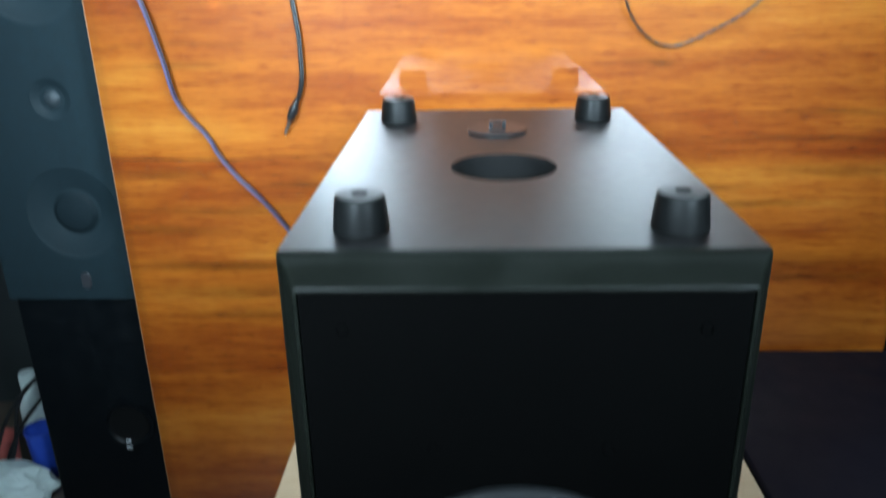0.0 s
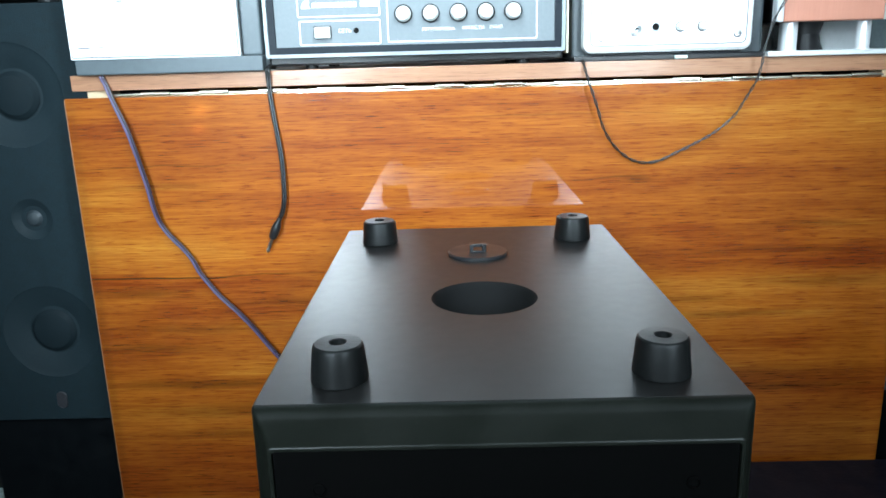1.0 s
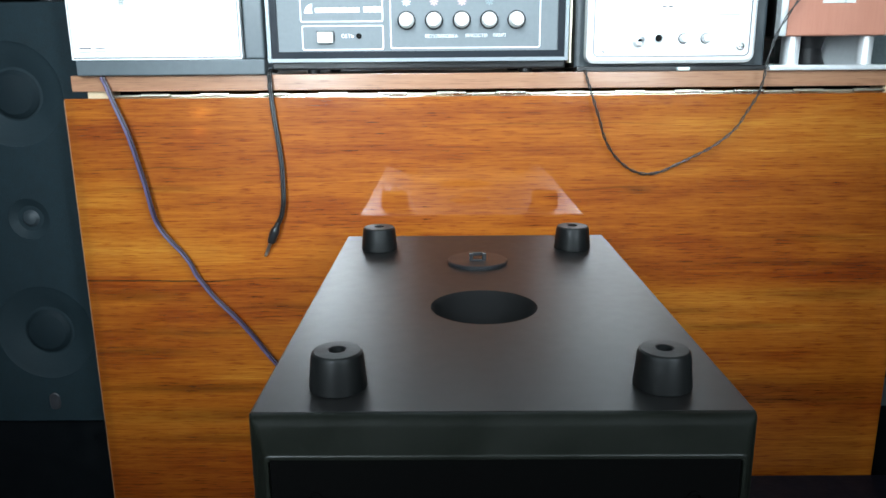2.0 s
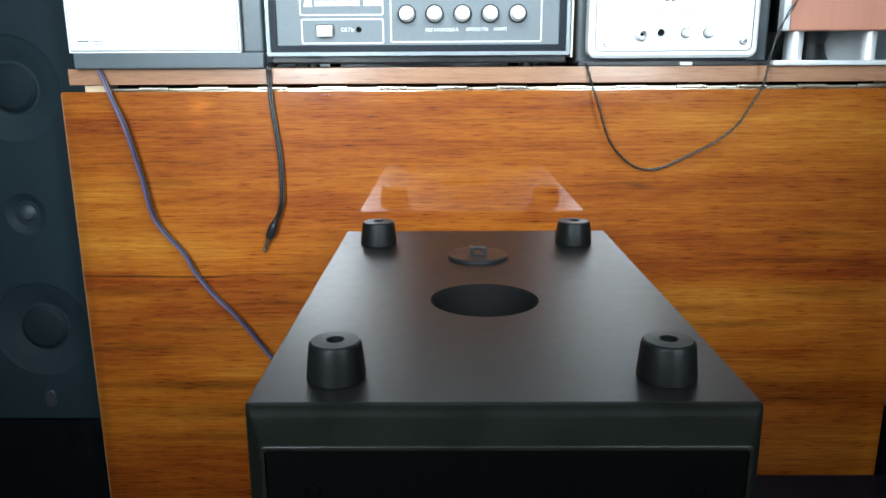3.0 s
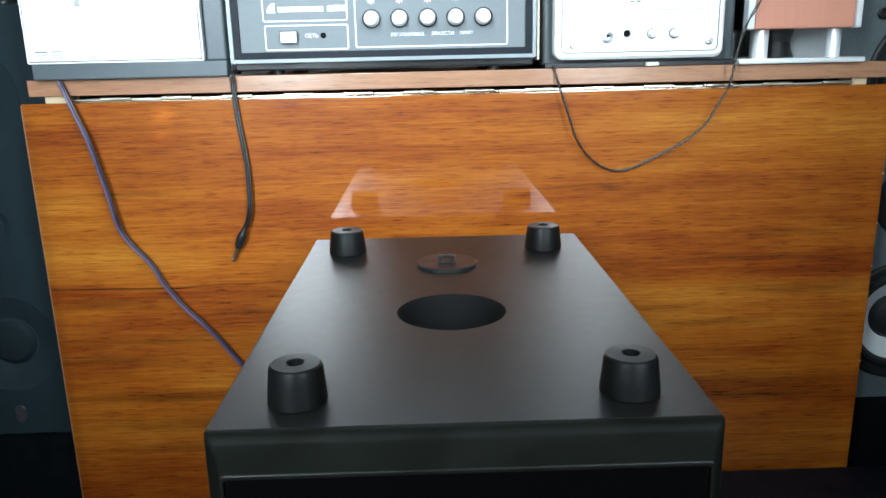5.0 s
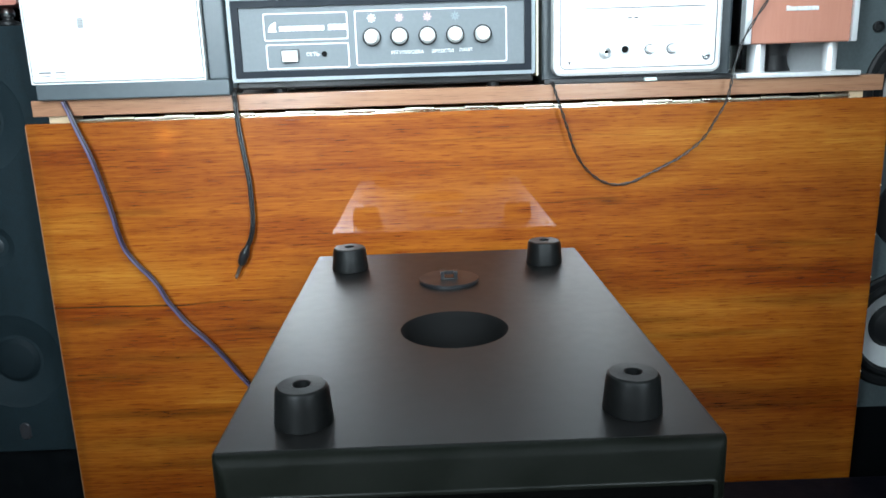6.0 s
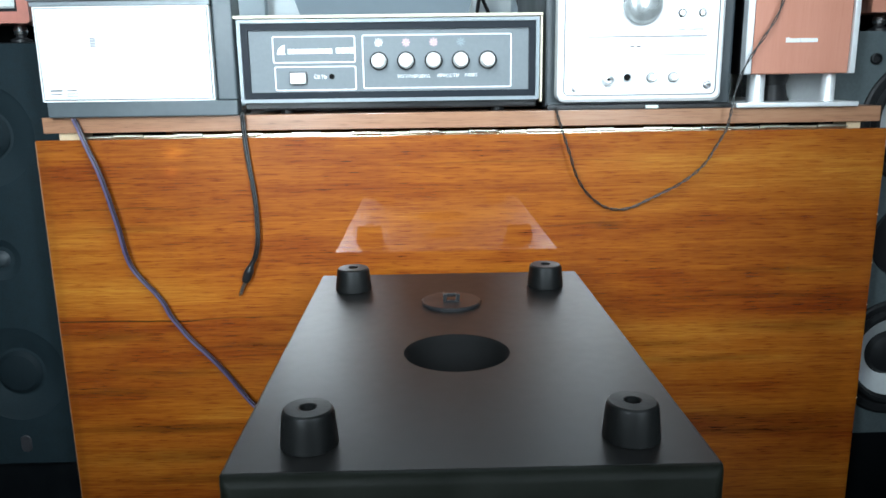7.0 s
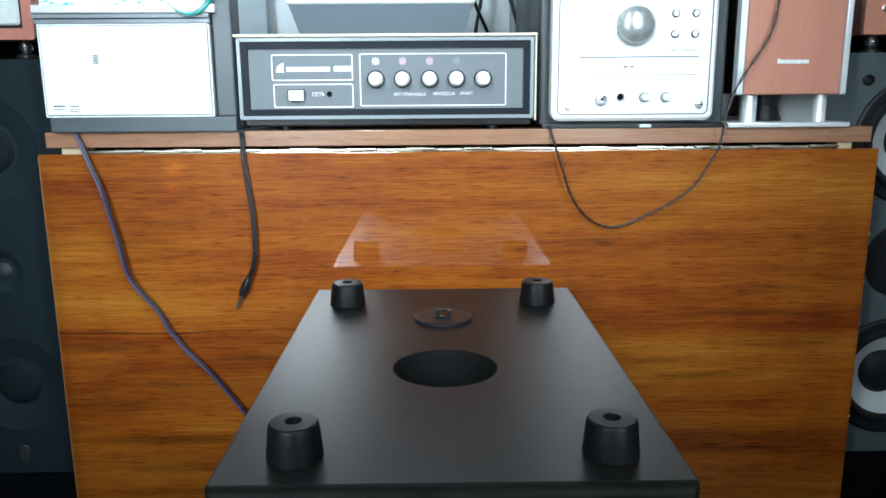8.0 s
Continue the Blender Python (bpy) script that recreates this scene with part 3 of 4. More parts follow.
pt = part("port_ring", lathe([(.036, .0005), (.036, .003), (.031, .0035), (.029, .002), (.028, -.002)], 48, "y", (0, 0, .140)), SURROUND, right_tower)
part("port_bore", lathe([(.0282, .0015), (.026, .0008), (0, .0006)], 40, "y", (0, 0, .140)), HOLE, pt)


def bookshelf(x, label, grille):
    b = thing("bookshelf_speaker", x, 0.06, 0.833, label, "speaker", "small speakers on the towers")
    w, h, z0 = .085, .27, .0195
    part("cabinet", box(-w, w, 0.002, .2, z0, z0 + h, .002), CHERRY if not grille else PINK_FRAME, b)
    if grille:
        part("front_frame", ring_line(-w, w, z0, z0 + h, .003, .012, -.008, .003), PINK_FRAME, b, "cherry-red wooden rim")
        part("inner_rim", ring_line(-w + .012, w - .012, z0 + .012, z0 + h - .012, .004, .0035, -.005, .003), PLASTIC_BLACK, b)
        part("grille", plate(-w + .0155, w - .0155, z0 + .0155, z0 + h - .0155, .004, -.007, .003, .002), GRILLE_PALE, b, "pale cloth grille")
    else:
        part("front_panel", holed_board(-w, w, z0, z0 + h, -.008, .0018, [(0, z0 + .095, .053)]), CHERRY, b, "", 0)
        driver(b, 0, z0 + .095, .064, CONE_SILVER, SURROUND, False).location.y = -.008
        for px in (-w + .022, w - .022):
            part("screw", lathe([(.0042, 0), (.0042, .0015), (.003, .0022), (0, .0022)], 16, "y", (px, -.008, z0 + .028)), BRASS, b)
    # added black block fills the gap so that it stays dark
    part("gap_block", box(-w + .004, w - .004, .035, .19, .0002, z0 + .0018, .001), BAFFLE_BLACK, b, "added black block that darkens the gap")
    for fx in (-w + .021, w - .021):
        f = part("foot", lathe([(.011, 0), (.011, .003), (.006, .005), (.005, .007)], 24, at=(fx, .012, 0)), PLASTIC_BLACK, b)
        part("ball", lathe([(0, .0045), (.004, .0052), (.0072, .0088), (.0078, .0122), (.0068, .0158), (.004, .0188), (0, z0 + .0004)], 24, at=(fx, .012, 0)), CHROME, f, "shiny chrome ball")
    return b


bookshelf(-0.552, "cherry-framed small speaker with pale cloth grille on chrome feet", True)
bookshelf(0.536, "cherry-red small speaker without grille on chrome feet", False)

# ---- disc player on the table ----
dvd = thing("disc_player", -0.3455, 0.0, STRIP_Z1, "white-fronted disc player in a dark grey case", "disc player")
DX = -0.3455
part("case", box(-0.431 - DX, -0.256 - DX, 0.004, .09, 0.0015, .125, .003), PLASTIC_GREY, dvd, "dark grey plastic case")
part("base_rim", box(-0.431 - DX, -0.236 - DX, -.008, .01, 0.0, .0158, .0015), CASE_GREY, dvd)
part("side_rim", box(-0.2558 - DX, -0.236 - DX, -.006, .03, .0160, .20, .002), CASE_GREY, dvd)
part("front_panel", plate(-0.4318 - DX, -0.2609 - DX, .0181, .1077, .0012, -.009, .006, .0008), WHITE, dvd, "plain white front panel")
part("panel_trim", ring_line(-0.4342 - DX, -0.2585 - DX, .0160, .1098, .0014, .0013, -.0075, .006), WHITE, dvd, "white outer rim")
part("shadow_gap", ring_line(-0.4328 - DX, -0.2599 - DX, .0171, .1087, .0012, .0009, -.0066, .006), PRINT_GREY, dvd)
part("top_lip", box(-0.4355 - DX, -0.25 - DX, -.014, .02, .120, .1285, .0015), SILVER, dvd, "silver overhanging top lip")
part("lip_groove", box(-0.436 - DX, -0.257 - DX, -.009, .02, .1102, .1147, .0006), TRIM_GREY, dvd)
part("lip_groove", box(-0.4375 - DX, -0.257 - DX, -.0115, .02, .1153, .1198, .0006), TRIM_GREY, dvd)
for i in range(6):
    part("print_mark", box(-0.3795 - DX, -0.3742 - DX + (.0006 if i % 2 else 0), -.0095, -.0085, .0782 - i * .0016, .0791 - i * .0016), PRINT_GREY, dvd)
for x0, x1, z0, z1 in ((-.4245, -.4125, .0268, .0282), (-.4240, -.4130, .0236, .0243), (-.408, -.398, .0270, .0280), (-.4085, -.3975, .0240, .0246), (-.4085, -.3975, .0216, .0222)):
    part("print_mark", box(x0 - DX, x1 - DX, -.0095, -.0085, z0, z1), PRINT_GREY, dvd)
sleeve = thing("disc_sleeve", DX, 0.05, STRIP_Z1 + .1285, "white and teal printed sleeve lying on the player", "sleeve")
part("sleeve_card", box(-.085, .07, -.055, .09, 0, .006, .001), WHITE, sleeve)
print_rng = random.Random(12)
x = -.083
while x < .045:
    w = print_rng.uniform(.0018, .0058)
    if print_rng.random() < (.9 if x < -.045 else .4):
        z = print_rng.choice((.0006, .0014, .0026, .0034))
        part("print_block", box(x, x + w, -.0556, -.0546, z, z + print_rng.uniform(.0008, .0022)), TEAL, sleeve)
    x += w + print_rng.uniform(.0006, .0022)
roll = thing("tape_roll", -0.277, -0.006, STRIP_Z1 + .1285, "glossy white roll with a teal rim on the player", "roll")
roll_bm = lathe([(.008, -.012), (.0195, -.012), (.0215, -.009), (.0215, .012), (.0195, .014), (.008, .014)], 40, "y", (0, 0, .012))
part("roll_body", roll_bm, WHITE, roll)
part("rim", lathe([(.0220, .001), (.0235, .003), (.0235, .012), (.0222, .0135), (.0218, .013), (.0218, .0015)], 40, "y", (.0025, 0.0005, .012)), TEAL, roll, "teal plastic rim")

# ---- lamp controller with five knobs ----
ctl = thing("light_controller", -0.0785, 0.0, STRIP_Z1, "grey-fronted lamp brightness controller with five white knobs", "controller")
CX = -0.0785
Z = lambda z: z - STRIP_Z1
part("case", box(-0.233 - CX, 0.0765 - CX, .012, .22, Z(.7575), Z(.8495), .002), PLASTIC_BLACK, ctl, "dark case")
part("cream_top", box(-0.2365 - CX, 0.0802 - CX, -.003, .21, Z(.8497), Z(.8528), .0006), CREAM, ctl, "thin cream top veneer")
part("cream_side", box(0.0780 - CX, 0.0800 - CX, -.002, .21, Z(.7630), Z(.8495), .0005), CREAM, ctl)
part("silver_trim", ring_line(-0.2336 - CX, 0.0770 - CX, Z(.7655), Z(.8490), .0015, .0036, -.001, .02), TRIM_GREY, ctl, "thin silver trim line")
part("dark_rim", ring_line(-0.2302 - CX, 0.0736 - CX, Z(.7689), Z(.8456), .0012, .0071, .001, .02), RIM_DARK, ctl)
part("front_panel", box(-0.2238 - CX, 0.0672 - CX, .004, .014, Z(.7723), Z(.8411)), PANEL_GREY, ctl, "brushed grey front panel")
YP = .0034
for x0, x1, z0, z1 in ((-.199, -.1135, .8055, .8325), (-.198, -.1135, .7775, .8022), (-.1065, .0485, .7785, .8330)):
    part("outline", ring_line(x0 - CX, x1 - CX, Z(z0), Z(z1), .0022, .0011, YP, .0045), PRINT_WHITE, ctl, "white printed outline")
for kx in (-.0895, -.0613, -.0327, -.0045, .0236):
    k = part("knob", lathe([(.0078, 0), (.0078, .003), (.0067, .0045), (.0066, .0135), (.0060, .0148), (0, .0152)], 32, "y", (kx - CX, .004, Z(.8065))), KNOB_WHITE, ctl, "round white knob")
    part("collar", lathe([(.0094, -.0005), (.0094, .0012), (.0080, .0018)], 32, "y", (kx - CX, .004, Z(.8065))), PLASTIC_BLACK, k)
for kx, m in ((-.0893, PRINT_WHITE), (-.0611, PRINT_RED), (-.0325, PRINT_RED), (-.0043, PRINT_DIM)):
    star = ring_line(-.0017, .0017, -.0017, .0017, .0016, .0008, 0, .0008)
    for i in range(8):
        a = math.pi * i / 4
        ray = box(.0020, .0043, 0, .0008, -.00055, .00055)
        bmesh.ops.transform(ray, matrix=Matrix.Rotation(a, 4, "Y"), verts=ray.verts[:])
        join(star, ray)
    bmesh.ops.translate(star, verts=star.verts[:], vec=(kx - CX, YP, Z(.8250)))
    part("sun_mark", star, m, ctl, "printed sun symbol", 0)
sw = part("switch", box(-.1815 - CX, -.1655 - CX, -.003, .005, Z(.7845), Z(.7955), .0012), KNOB_WHITE, ctl, "white rocker switch")
part("bezel", ring_line(-.1828 - CX, -.1642 - CX, Z(.7860), Z(.7967), .001, .0012, .002, .005), PLASTIC_BLACK, sw)
part("indicator", lathe([(.0028, 0), (.0028, .0012), (.0018, .0014), (0, .0004)], 20, "y", (-.139 - CX, .004, Z(.7915))), HOLE, ctl, "dark round indicator")
lettering("word", "СЕТЬ", -.1507 - CX, Z(.7912), .0130, YP + .0002, PRINT_WHITE, ctl)
lettering("word", "РЕГУЛИРОВКА", -.0537 - CX, Z(.7905), .0335, YP + .0002, PRINT_WHITE, ctl)
lettering("word", "ЯРКОСТИ", -.0177 - CX, Z(.7908), .0225, YP + .0002, PRINT_WHITE, ctl)
lettering("word", "ЛАМП", .0060 - CX, Z(.7911), .0130, YP + .0002, PRINT_WHITE, ctl)
sail = bmesh.new()
arc = [(-.1945 + .0085 * (1 - math.cos(radians(a))), .8142 + .0095 * math.sin(radians(a))) for a in range(0, 91, 15)] + [(-.1868, .8165), (-.1855, .8142)]
sv = [[sail.verts.new((x - CX, y, Z(z))) for x, z in arc] for y in (YP, YP + .001)]
sail.faces.new(sv[0]), sail.faces.new(sv[1][::-1])
for i in range(len(arc)):
    j = (i + 1) % len(arc)
    sail.faces.new((sv[0][i], sv[0][j], sv[1][j], sv[1][i]))
part("emblem", sail, PRINT_WHITE, ctl, "small white emblem shape", 0)
x = -.1832
for i in range(15):
    if i == 11:
        x += .0035
    w = .0036 if i < 11 else .0042
    part("name_bar", box(x - CX, x + w - CX, YP, YP + .001, Z(.8148), Z(.8197 if i < 11 else .8205)), PRINT_WHITE, ctl)
    x += w + .0006
for fx in (-.19, .035):
    for fy in (.02, .18):
        part("foot", lathe([(.007, 0), (.007, .004), (.006, .0062), (0, .0062)], 20, at=(fx - CX, fy, 0)), RUBBER, ctl)

# ---- tapered device on the controller ----
upper = thing("tapered_device", -0.0845, 0.05, .8528, "silver-grey device with tapered base on the controller", "device")
tp = bmesh.new()
lv = []
for z, w, y0, y1 in ((0, .089, .0, .16), (.003, .0905, -.003, .165), (.0295, .0975, -.02, .18), (.032, .0985, -.021, .18)):
    lv.append([tp.verts.new(p) for p in ((-w, y0, z), (w, y0, z), (w, y1, z), (-w, y1, z))])
for a, b in zip(lv, lv[1:]):
    for i in range(4):
        tp.faces.new((a[i], a[(i + 1) % 4], b[(i + 1) % 4], b[i]))
tp.faces.new(lv[0][::-1]), tp.faces.new(lv[-1])
part("tapered_base", tp, DOWNTURNED_GREY, upper)
part("body", box(-.102, .102, -.025, .185, .032, .09, .004), SILVER, upper, "pale silver upper body")

# ---- compact receiver ----
rec = thing("compact_receiver", 0.1798, 0.0, STRIP_Z1, "compact stereo receiver with white front and chrome volume knob", "receiver")
MX = 0.1815
part("case", box(.0865 - MX, .286 - MX, .012, .26, .0030, .235, .003), CASE_DARK, rec, "blue-black metal case")
part("base_plate", box(.0885 - MX, .284 - MX, .002, .25, 0, .0055, .001), PLASTIC_BLACK, rec)
part("front_bezel", plate(.0970 - MX, .2685 - MX, Z(.7618), .235, .009, -.007, .014, .003), WHITE, rec, "white rounded front bezel")
part("groove", ring_line(.1030 - MX, .2625 - MX, Z(.7680), .229, .006, .0011, -.0076, -.006), PRINT_GREY, rec)
part("display_line", box(.126 - MX, .250 - MX, -.0078, -.006, Z(.8268), Z(.8277)), PRINT_GREY, rec)
part("tray_line", box(.138 - MX, .250 - MX, -.0076, -.006, Z(.8086), Z(.8091)), PRINT_GREY, rec)
kb = part("volume_knob", lathe([(.0195, 0), (.0195, .005), (.0190, .0085), (.0172, .0115), (.0140, .0138), (.0095, .0154), (.0045, .0163), (0, .0165)], 48, "y", (.1815 - MX, -.007, Z(.8590))), KNOB_SATIN, rec, "round polished chrome volume knob")
part("ring", lathe([(.0215, -.0005), (.0215, .0015), (.0198, .002)], 48, "y", (.1815 - MX, -.007, Z(.8590))), SILVER, kb)
for bx in (.2235, .2445):
    for bz in (.850, .8705):
        bt = part("button", lathe([(.0031, 0), (.0031, .0022), (.0026, .0030), (0, .0032)], 20, "y", (bx - MX, -.007, Z(bz))), CHROME, rec, "small chrome button")
        part("rim", lathe([(.0041, -.0003), (.0041, .0008), (.0032, .0009)], 20, "y", (bx - MX, -.007, Z(bz))), PLASTIC_BLACK, bt)
for bz in (.852, .8725):
    part("button", lathe([(.0024, 0), (.0024, .0016), (0, .0020)], 16, "y", (.139 - MX, -.007, Z(bz))), SILVER, rec)
for i, bx in enumerate((.2245, .236, .243)):
    part("print_mark", box(bx - MX - .004, bx - MX + .003, -.0076, -.0066, Z(.8335), Z(.8342)), PRINT_GREY, rec)
for bx in (.1735, .180):
    part("print_mark", box(bx - MX - .0022, bx - MX + .0022, -.0076, -.0066, Z(.8165), Z(.8180)), PRINT_GREY, rec)
jk = part("phono_socket", lathe([(.0066, 0), (.0066, .003), (.0058, .004), (.0050, .0105), (.0036, .011), (.0026, .004), (0, .004)], 24, "y", (.149 - MX, -.007, Z(.7845))), SILVER, rec, "chrome round socket")
part("pin", lathe([(.0013, .004), (.0012, .0095), (0, .010)], 12, "y", (.149 - MX, -.007, Z(.7845))), HOLE, jk)
jk = part("headphone_socket", lathe([(.0050, 0), (.0050, .0012), (.0038, .0018), (.0034, .0006)], 24, "y", (.1692 - MX, -.007, Z(.7865))), SILVER, rec)
part("bore", lathe([(.0036, .0008), (0, .0007)], 20, "y", (.1692 - MX, -.007, Z(.7865))), HOLE, jk)
for bx in (.1945, .2170):
    kn = part("small_knob", lathe([(.0044, 0), (.0044, .002), (.0039, .0028), (.0037, .0072), (.0031, .0080), (0, .0082)], 24, "y", (bx - MX, -.007, Z(.7860))), SILVER, rec, "small silver knob")
    part("rim", lathe([(.0052, -.0003), (.0052, .0006), (.0044, .0008)], 24, "y", (bx - MX, -.007, Z(.7860))), PLASTIC_BLACK, kn)
for bx, bz, r in ((.1145, .7755, .0030), (.2530, .7780, .0042)):
    s = part("screw", lathe([(r, 0), (r, .0012), (r * .8, .002), (0, .0022)], 20, "y", (bx - MX, -.007, Z(bz))), CHROME, rec)
    part("slot", box(bx - MX - r * .7, bx - MX + r * .7, -.0095, -.009, Z(bz) - .0004, Z(bz) + .0004), HOLE, s)
# pale piece standing in for a small silver bit
part("pale_bit", box(.192 - MX, .205 - MX, -.003, .004, .0006, .0042, .001), BAG_WHITE, rec, "pale stand-in for a small silver bit under the front")

# ---- compact speaker on a silver stand ----
spk = thing("compact_speaker", 0.3487, 0.0, STRIP_Z1, "cherry-fronted compact speaker with silver rails on a stand", "speaker")
PX = 0.353
part("cabinet", box(.311 - PX, .400 - PX, .0072, .19, Z(.7885), .25, .002), PLASTIC_BLACK, spk)
part("front_panel", plate(.3025 - PX, .4047 - PX, Z(.7877), .25, .001, -.004, .012, .0012), CHERRY, spk, "cherry-red wooden front panel")
for x0, x1 in ((.2945, .3022), (.4050, .4115)):
    part("side_rail", box(x0 - PX, x1 - PX, -.006, .007, Z(.7875), .25, .0015), SILVER, spk, "silver side rail")
bm = bmesh.new()
for i in range(9):
    box(.3365 - PX + i * .0037, .3365 - PX + i * .0037 + .0032, -.0052, -.0035, Z(.8195), Z(.8235 if i else .8245), bm=bm)
part("name_plate", bm, WHITE, spk, "small silver name bars", 0)
part("stand_plate", box(.2882 - PX, .4192 - PX, -.006, .19, 0, .0052, .0012), SILVER, spk, "silver base plate")
for lx, lr in ((.3182, .0080), (.3950, .0074)):
    part("stand_leg", lathe([(lr + .0003, .005), (lr, .008), (lr, Z(.7884))], 32, at=(lx - PX, .016, 0)), SILVER, spk, "silver stand leg")


def curved_shell(cx, cy, rx, ry, t, z0, z1, n=20):
    """An upright bowed sheet that opens to the front."""
    bm = bmesh.new()
    rows = []
    for i in range(n + 1):
        a = math.pi * i / n
        c, q = math.cos(a), math.sin(a)
        rows.append([bm.verts.new((cx + (rx + d) * c, cy + (ry + d) * q, z)) for d, z in ((0, z0), (0, z1), (t, z1), (t, z0))])
    for p, q in zip(rows, rows[1:]):
        for k in range(4):
            bm.faces.new((p[k], p[(k + 1) % 4], q[(k + 1) % 4], q[k]))
    bm.faces.new(rows[0]), bm.faces.new(rows[-1][::-1])
    return bm


part("stand_shell", curved_shell(.3548 - PX, .022, .035, .060, .002, .0052, Z(.7883)), SILVER, spk, "bowed silver back of the stand", 40)
part("stand_core", lathe([(.020, .0052), (.017, .012), (.015, .022), (.019, Z(.7883))], 32, at=(.349 - PX, .050, 0)), PLASTIC_BLACK, spk, "black port flare underneath")

# ---- wall side things ----
board = thing("grey_board", -0.30, 0.31, 0, "tall grey board standing behind the table", "board")
part("panel", box(-.09, .035, 0, .02, 0, 1.5, .002), GREY_BOARD, board)
board = thing("grey_post", 0.105, 0.33, 0, "narrow grey upright board behind the table", "board")
part("panel", box(-.02, .03, 0, .02, 0, 1.5, .002), GREY_BOARD, board)


def loose_cable(label, strands, group="", name="cable"):
    c = thing(name, *strands[0][0][0], label, "cable", group)
    base = Vector(strands[0][0][0])
    for line, r, m in strands:
        part("strand", tube([q - base for q in line], r), m, c)
    return c


for pts in (((.005, .30, .98), (.03, .29, .915), (.055, .30, .86), (.07, .31, .80), (.07, .315, .772)),
            ((.055, .31, .99), (.040, .30, .92), (.030, .30, .86), (.028, .31, .80), (.03, .315, .772)),
            ((.062, .32, .99), (.082, .31, .92), (.098, .30, .86), (.098, .305, .80), (.098, .31, .772))):
    loose_cable("thin black cable hanging behind the controller", [(smooth_line(pts), .0026, BLACK_CABLE)], "cables behind the controller")

# ---- cables on the leaf ----
def twin(pts, r, gap, m1, m2, turns=0.0):
    line = smooth_line(pts, 12)
    a, b = [], []
    n = len(line)
    for i, q in enumerate(line):
        d = (line[min(i + 1, n - 1)] - line[max(i - 1, 0)]).normalized()
        u = Vector((d.z, 0, -d.x))
        u = u.normalized() if u.length > .01 else Vector((1, 0, 0))
        ang = 2 * math.pi * turns * i / n
        off = gap * (math.cos(ang) * u + math.sin(ang) * Vector((0, 1, 0)))
        a.append(q + off), b.append(q - off)
    return [(a, r, m1), (b, r, m2)]


loose_cable("flat twin violet-blue speaker cable hanging over the leaf", twin(
    ((-.4075, -.0035, .7525), (-.4060, -.0042, .749), (-.403, -.006, .744), (-.399, -.008, .734), (-.393, -.010, .719), (-.3845, -.012, .698), (-.379, -.012, .677), (-.3745, -.012, .657), (-.370, -.012, .636), (-.366, -.012, .612), (-.362, -.011, .597), (-.355, -.011, .585), (-.347, -.011, .575), (-.339, -.010, .565), (-.331, -.010, .553), (-.3255, -.010, .540), (-.319, -.010, .530), (-.306, -.010, .512), (-.285, -.011, .490), (-.268, -.011, .469), (-.246, -.012, .439), (-.20, -.022, .39), (-.15, -.030, .37), (-.10, -.034, .37)),
    .0015, .00135, BLUE_CABLE, MAROON_CABLE))
lead = loose_cable("black twin audio lead ending in a jack plug", twin(
    ((-.232, .030, .7565), (-.2325, -.002, .7565), (-.2325, -.0040, .745), (-.232, -.0045, .731), (-.230, -.005, .708), (-.2273, -.0055, .685), (-.225, -.006, .662), (-.2245, -.007, .638), (-.225, -.008, .620), (-.228, -.008, .605), (-.2325, -.008, .5955)),
    .0014, .0012, BLACK_CABLE, BLACK_CABLE), name="audio_lead")
a, b = Vector((-.2320, -.008, .597)), Vector((-.2485, -.006, .560))
d = (b - a).normalized()
turn = Vector((0, 0, 1)).rotation_difference(d).to_matrix().to_4x4()
where = Matrix.Translation(a - lead.location) @ turn
pl = part("plug_body", lathe([(0, -.001), (.0024, 0), (.0028, .004), (.0046, .009), (.0050, .013), (.0046, .021), (.0034, .0245), (0, .025)], 20), PLASTIC_BLACK, lead, "moulded black jack plug body", 40, where)
part("plug_tip", lathe([(0, .0245), (.00175, .0246), (.00175, .036), (.0013, .037), (.0018, .0385), (.0008, .0415), (0, .042)], 14), KNOB_METAL, pl, "metal jack tip")
loose_cable("thin twisted black wire looping down over the leaf", twin(
    ((.0945, -.0022, .7560), (.0955, -.0030, .753), (.0975, -.006, .744), (.0995, -.009, .737), (.102, -.011, .729), (.106, -.012, .717), (.110, -.013, .705), (.1143, -.012, .691), (.1205, -.010, .678), (.130, -.009, .665), (.1415, -.007, .655), (.152, -.006, .6495), (.165, -.004, .647), (.179, -.005, .6495), (.191, -.005, .655), (.203, -.006, .661), (.214, -.008, .667), (.225, -.011, .6735), (.2355, -.013, .681), (.246, -.014, .690), (.2535, -.016, .6995), (.2585, -.018, .710), (.264, -.019, .720), (.269, -.020, .730), (.2722, -.019, .739), (.2745, -.0185, .750), (.2760, -.018, .762), (.284, -.017, .79), (.296, -.016, .812), (.310, -.013, .832), (.321, -.011, .853), (.326, -.010, .88), (.327, -.010, .92), (.327, -.008, .96), (.328, .004, 1.0075)),
    .00068, .00092, BLACK_CABLE, BLACK_CABLE, turns=19))

# ---- clutter on the floor beside the tower ----
def lump(r, sx, sy, sz, seed):
    bm = bmesh.new()
    bmesh.ops.create_icosphere(bm, subdivisions=4, radius=r)
    for v in bm.verts:
        k = 1 + 0.22 * noise.noise(v.co * (2.2 / r) + Vector((seed, 0, 0))) + 0.10 * noise.noise(v.co * (6 / r) + Vector((0, seed, 0)))
        v.co = Vector((v.co.x * sx, v.co.y * sy, max(v.co.z * sz, -r * sz * .75))) * k
    low = min(v.co.z for v in bm.verts)
    bmesh.ops.translate(bm, verts=bm.verts[:], vec=(0, 0, -low))
    return bm


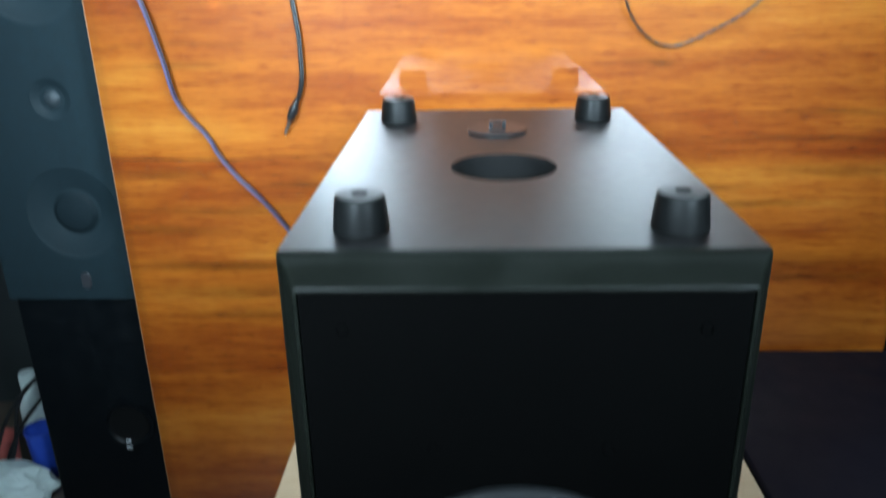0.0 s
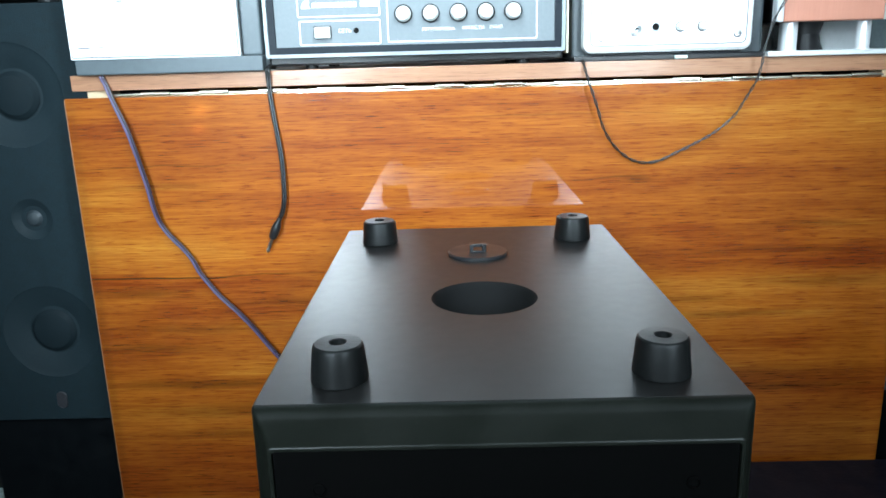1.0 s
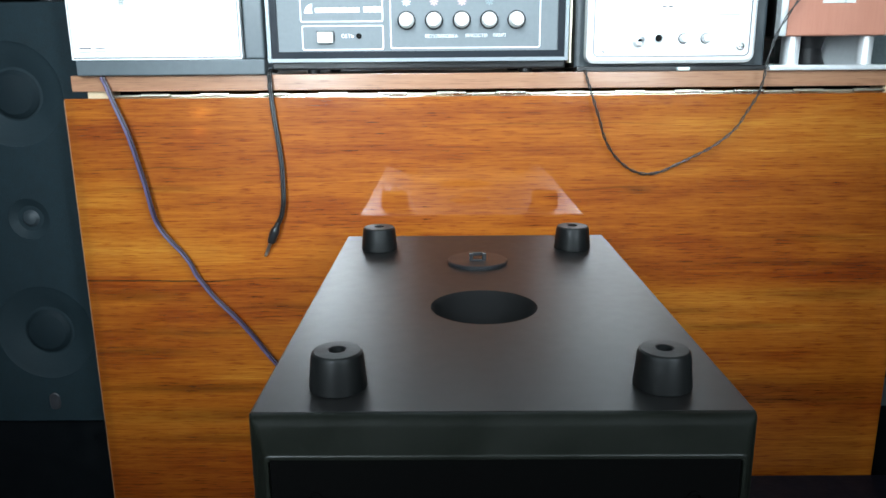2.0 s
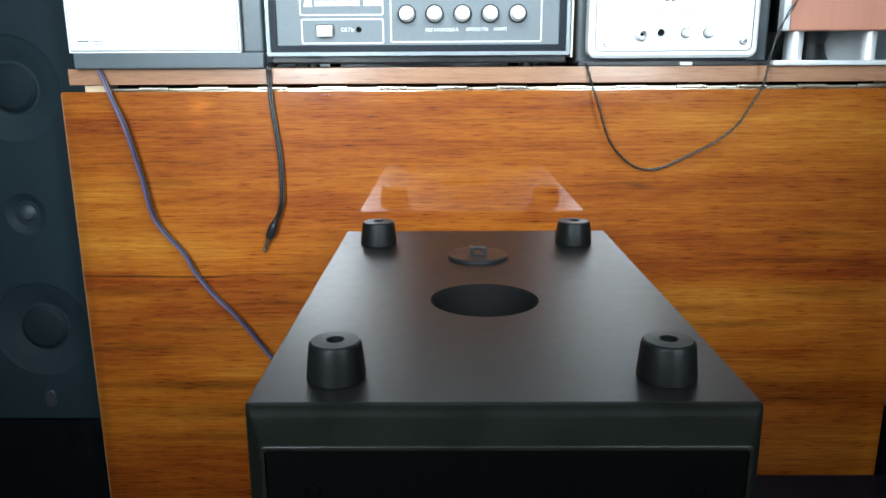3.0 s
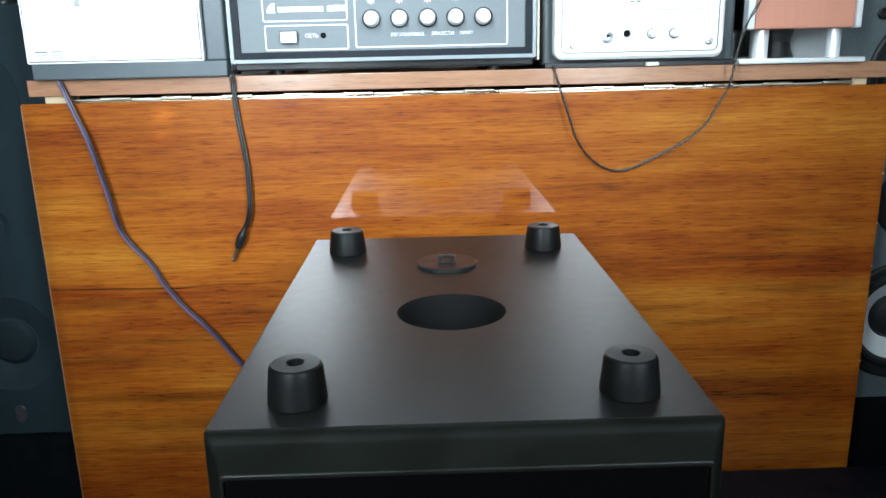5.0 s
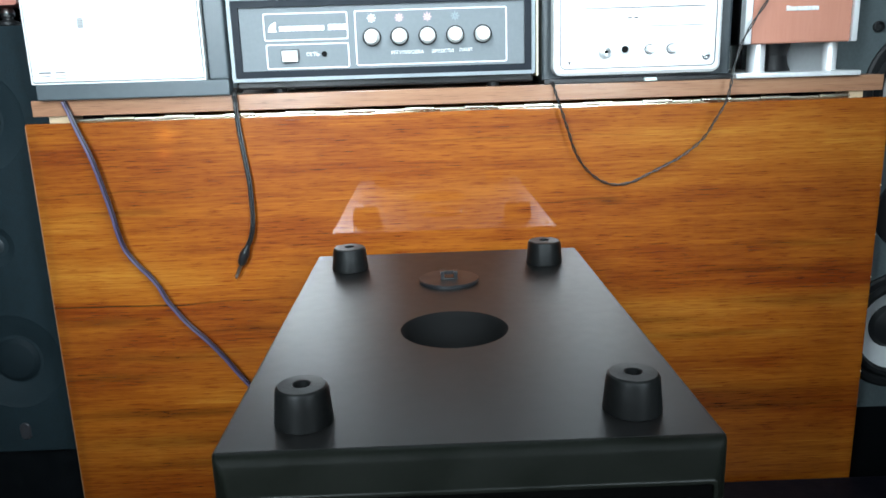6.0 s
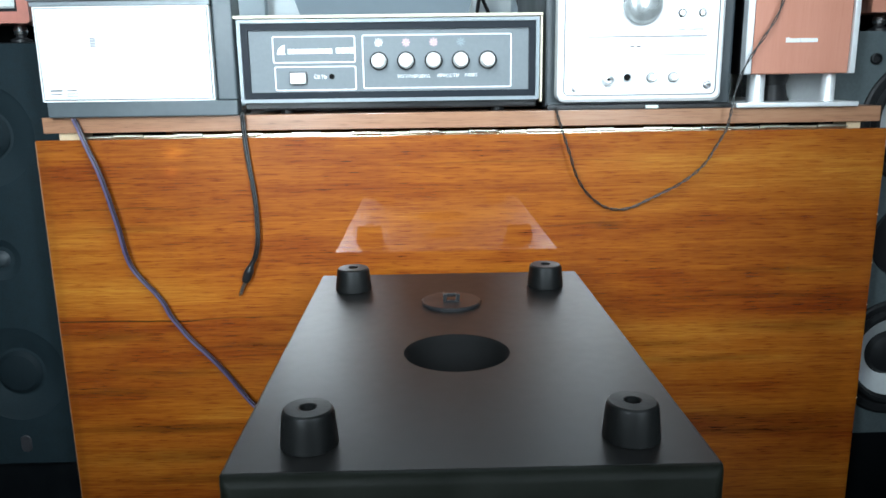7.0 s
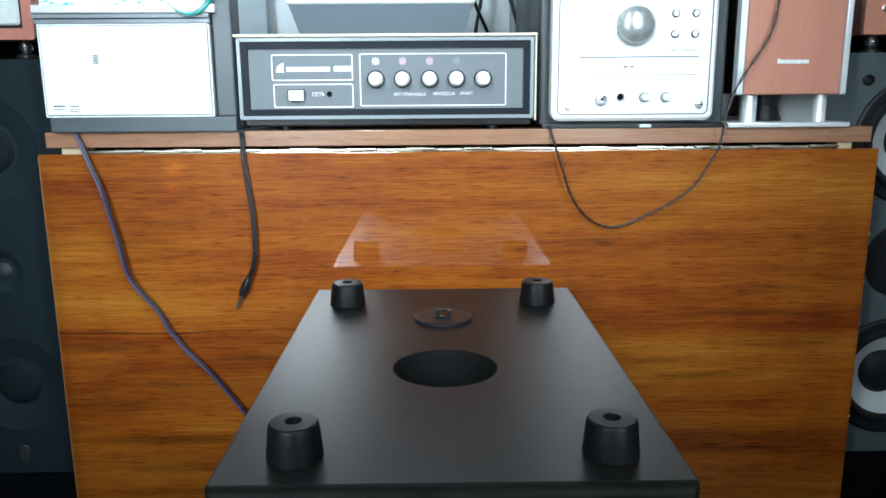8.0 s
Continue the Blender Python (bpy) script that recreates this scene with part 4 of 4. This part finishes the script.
# added sheet that darkens the stretch of wall beside the tower
board = thing("wall_dark_sheet", -0.875, 0.345, 0, "added dark grey sheet standing in for the darker wall", "board")
part("panel", box(-.27, .245, -.009, .009, 0, .70, .002), DARK_SHEET, board)
bag = thing("plastic_bag", -0.735, 0.065, 0, "crumpled white plastic bag on the floor by the tower", "bag")
part("bag_body", lump(.060, 1.35, 0.75, 0.52, 3), BAG_WHITE, bag)
part("bag_handle", lump(.016, 1.5, .7, 0.8, 8), BAG_WHITE, bag, "twisted bag handle", 21, pose(.035, -.012, .038, 0, 15, 0))
cup = thing("blue_tub", -0.700, 0.135, 0, "small blue plastic tub on the floor", "tub")
part("tub_wall", lathe([(.019, 0), (.023, .078), (.0238, .079), (.0238, .083), (.0218, .083), (.0212, .079), (.0175, .004), (0, .004)], 32), BLUE_PLASTIC, cup)
pot = thing("red_cap", -0.782, 0.155, 0, "faded red plastic pot on the floor", "pot")
part("pot_wall", lathe([(.022, 0), (.025, .047), (.0256, .048), (.0256, .052), (.0238, .052), (.0230, .047), (.020, .004), (0, .004)], 32), RED_PLASTIC, pot)
for ax, ah in ((-.735, .150), (-.696, .168)):
    ad = thing("white_jar", ax, 0.185, 0, "white plastic jar on the floor by the tower", "jar", "white jars")
    part("jar_body", lathe([(.017, 0), (.020, .004), (.021, ah * .35), (.020, ah * .62), (.012, ah * .78), (.0105, ah * .80)], 32), BAG_WHITE, ad)
    part("jar_cap", lathe([(.0112, ah * .80), (.0125, ah * .81), (.0125, ah * .97), (.0108, ah), (0, ah)], 28), BAG_WHITE, ad)
for pts in (((-.775, .115, .003), (-.760, .110, .05), (-.735, .115, .11), (-.705, .125, .15), (-.684, .15, .165), (-.672, .20, .10), (-.670, .24, .003)),
            ((-.750, .118, .003), (-.745, .112, .04), (-.722, .112, .085), (-.700, .125, .118), (-.680, .16, .135), (-.664, .21, .08), (-.662, .25, .003)),
            ((-.768, .12, .003), (-.752, .112, .022), (-.738, .108, .040), (-.728, .113, .07), (-.718, .125, .13), (-.700, .15, .155), (-.682, .20, .12), (-.680, .24, .003))):
    loose_cable("tangled black cable on the floor by the tower", [(smooth_line(pts), .003, BLACK_CABLE)], "floor cables")
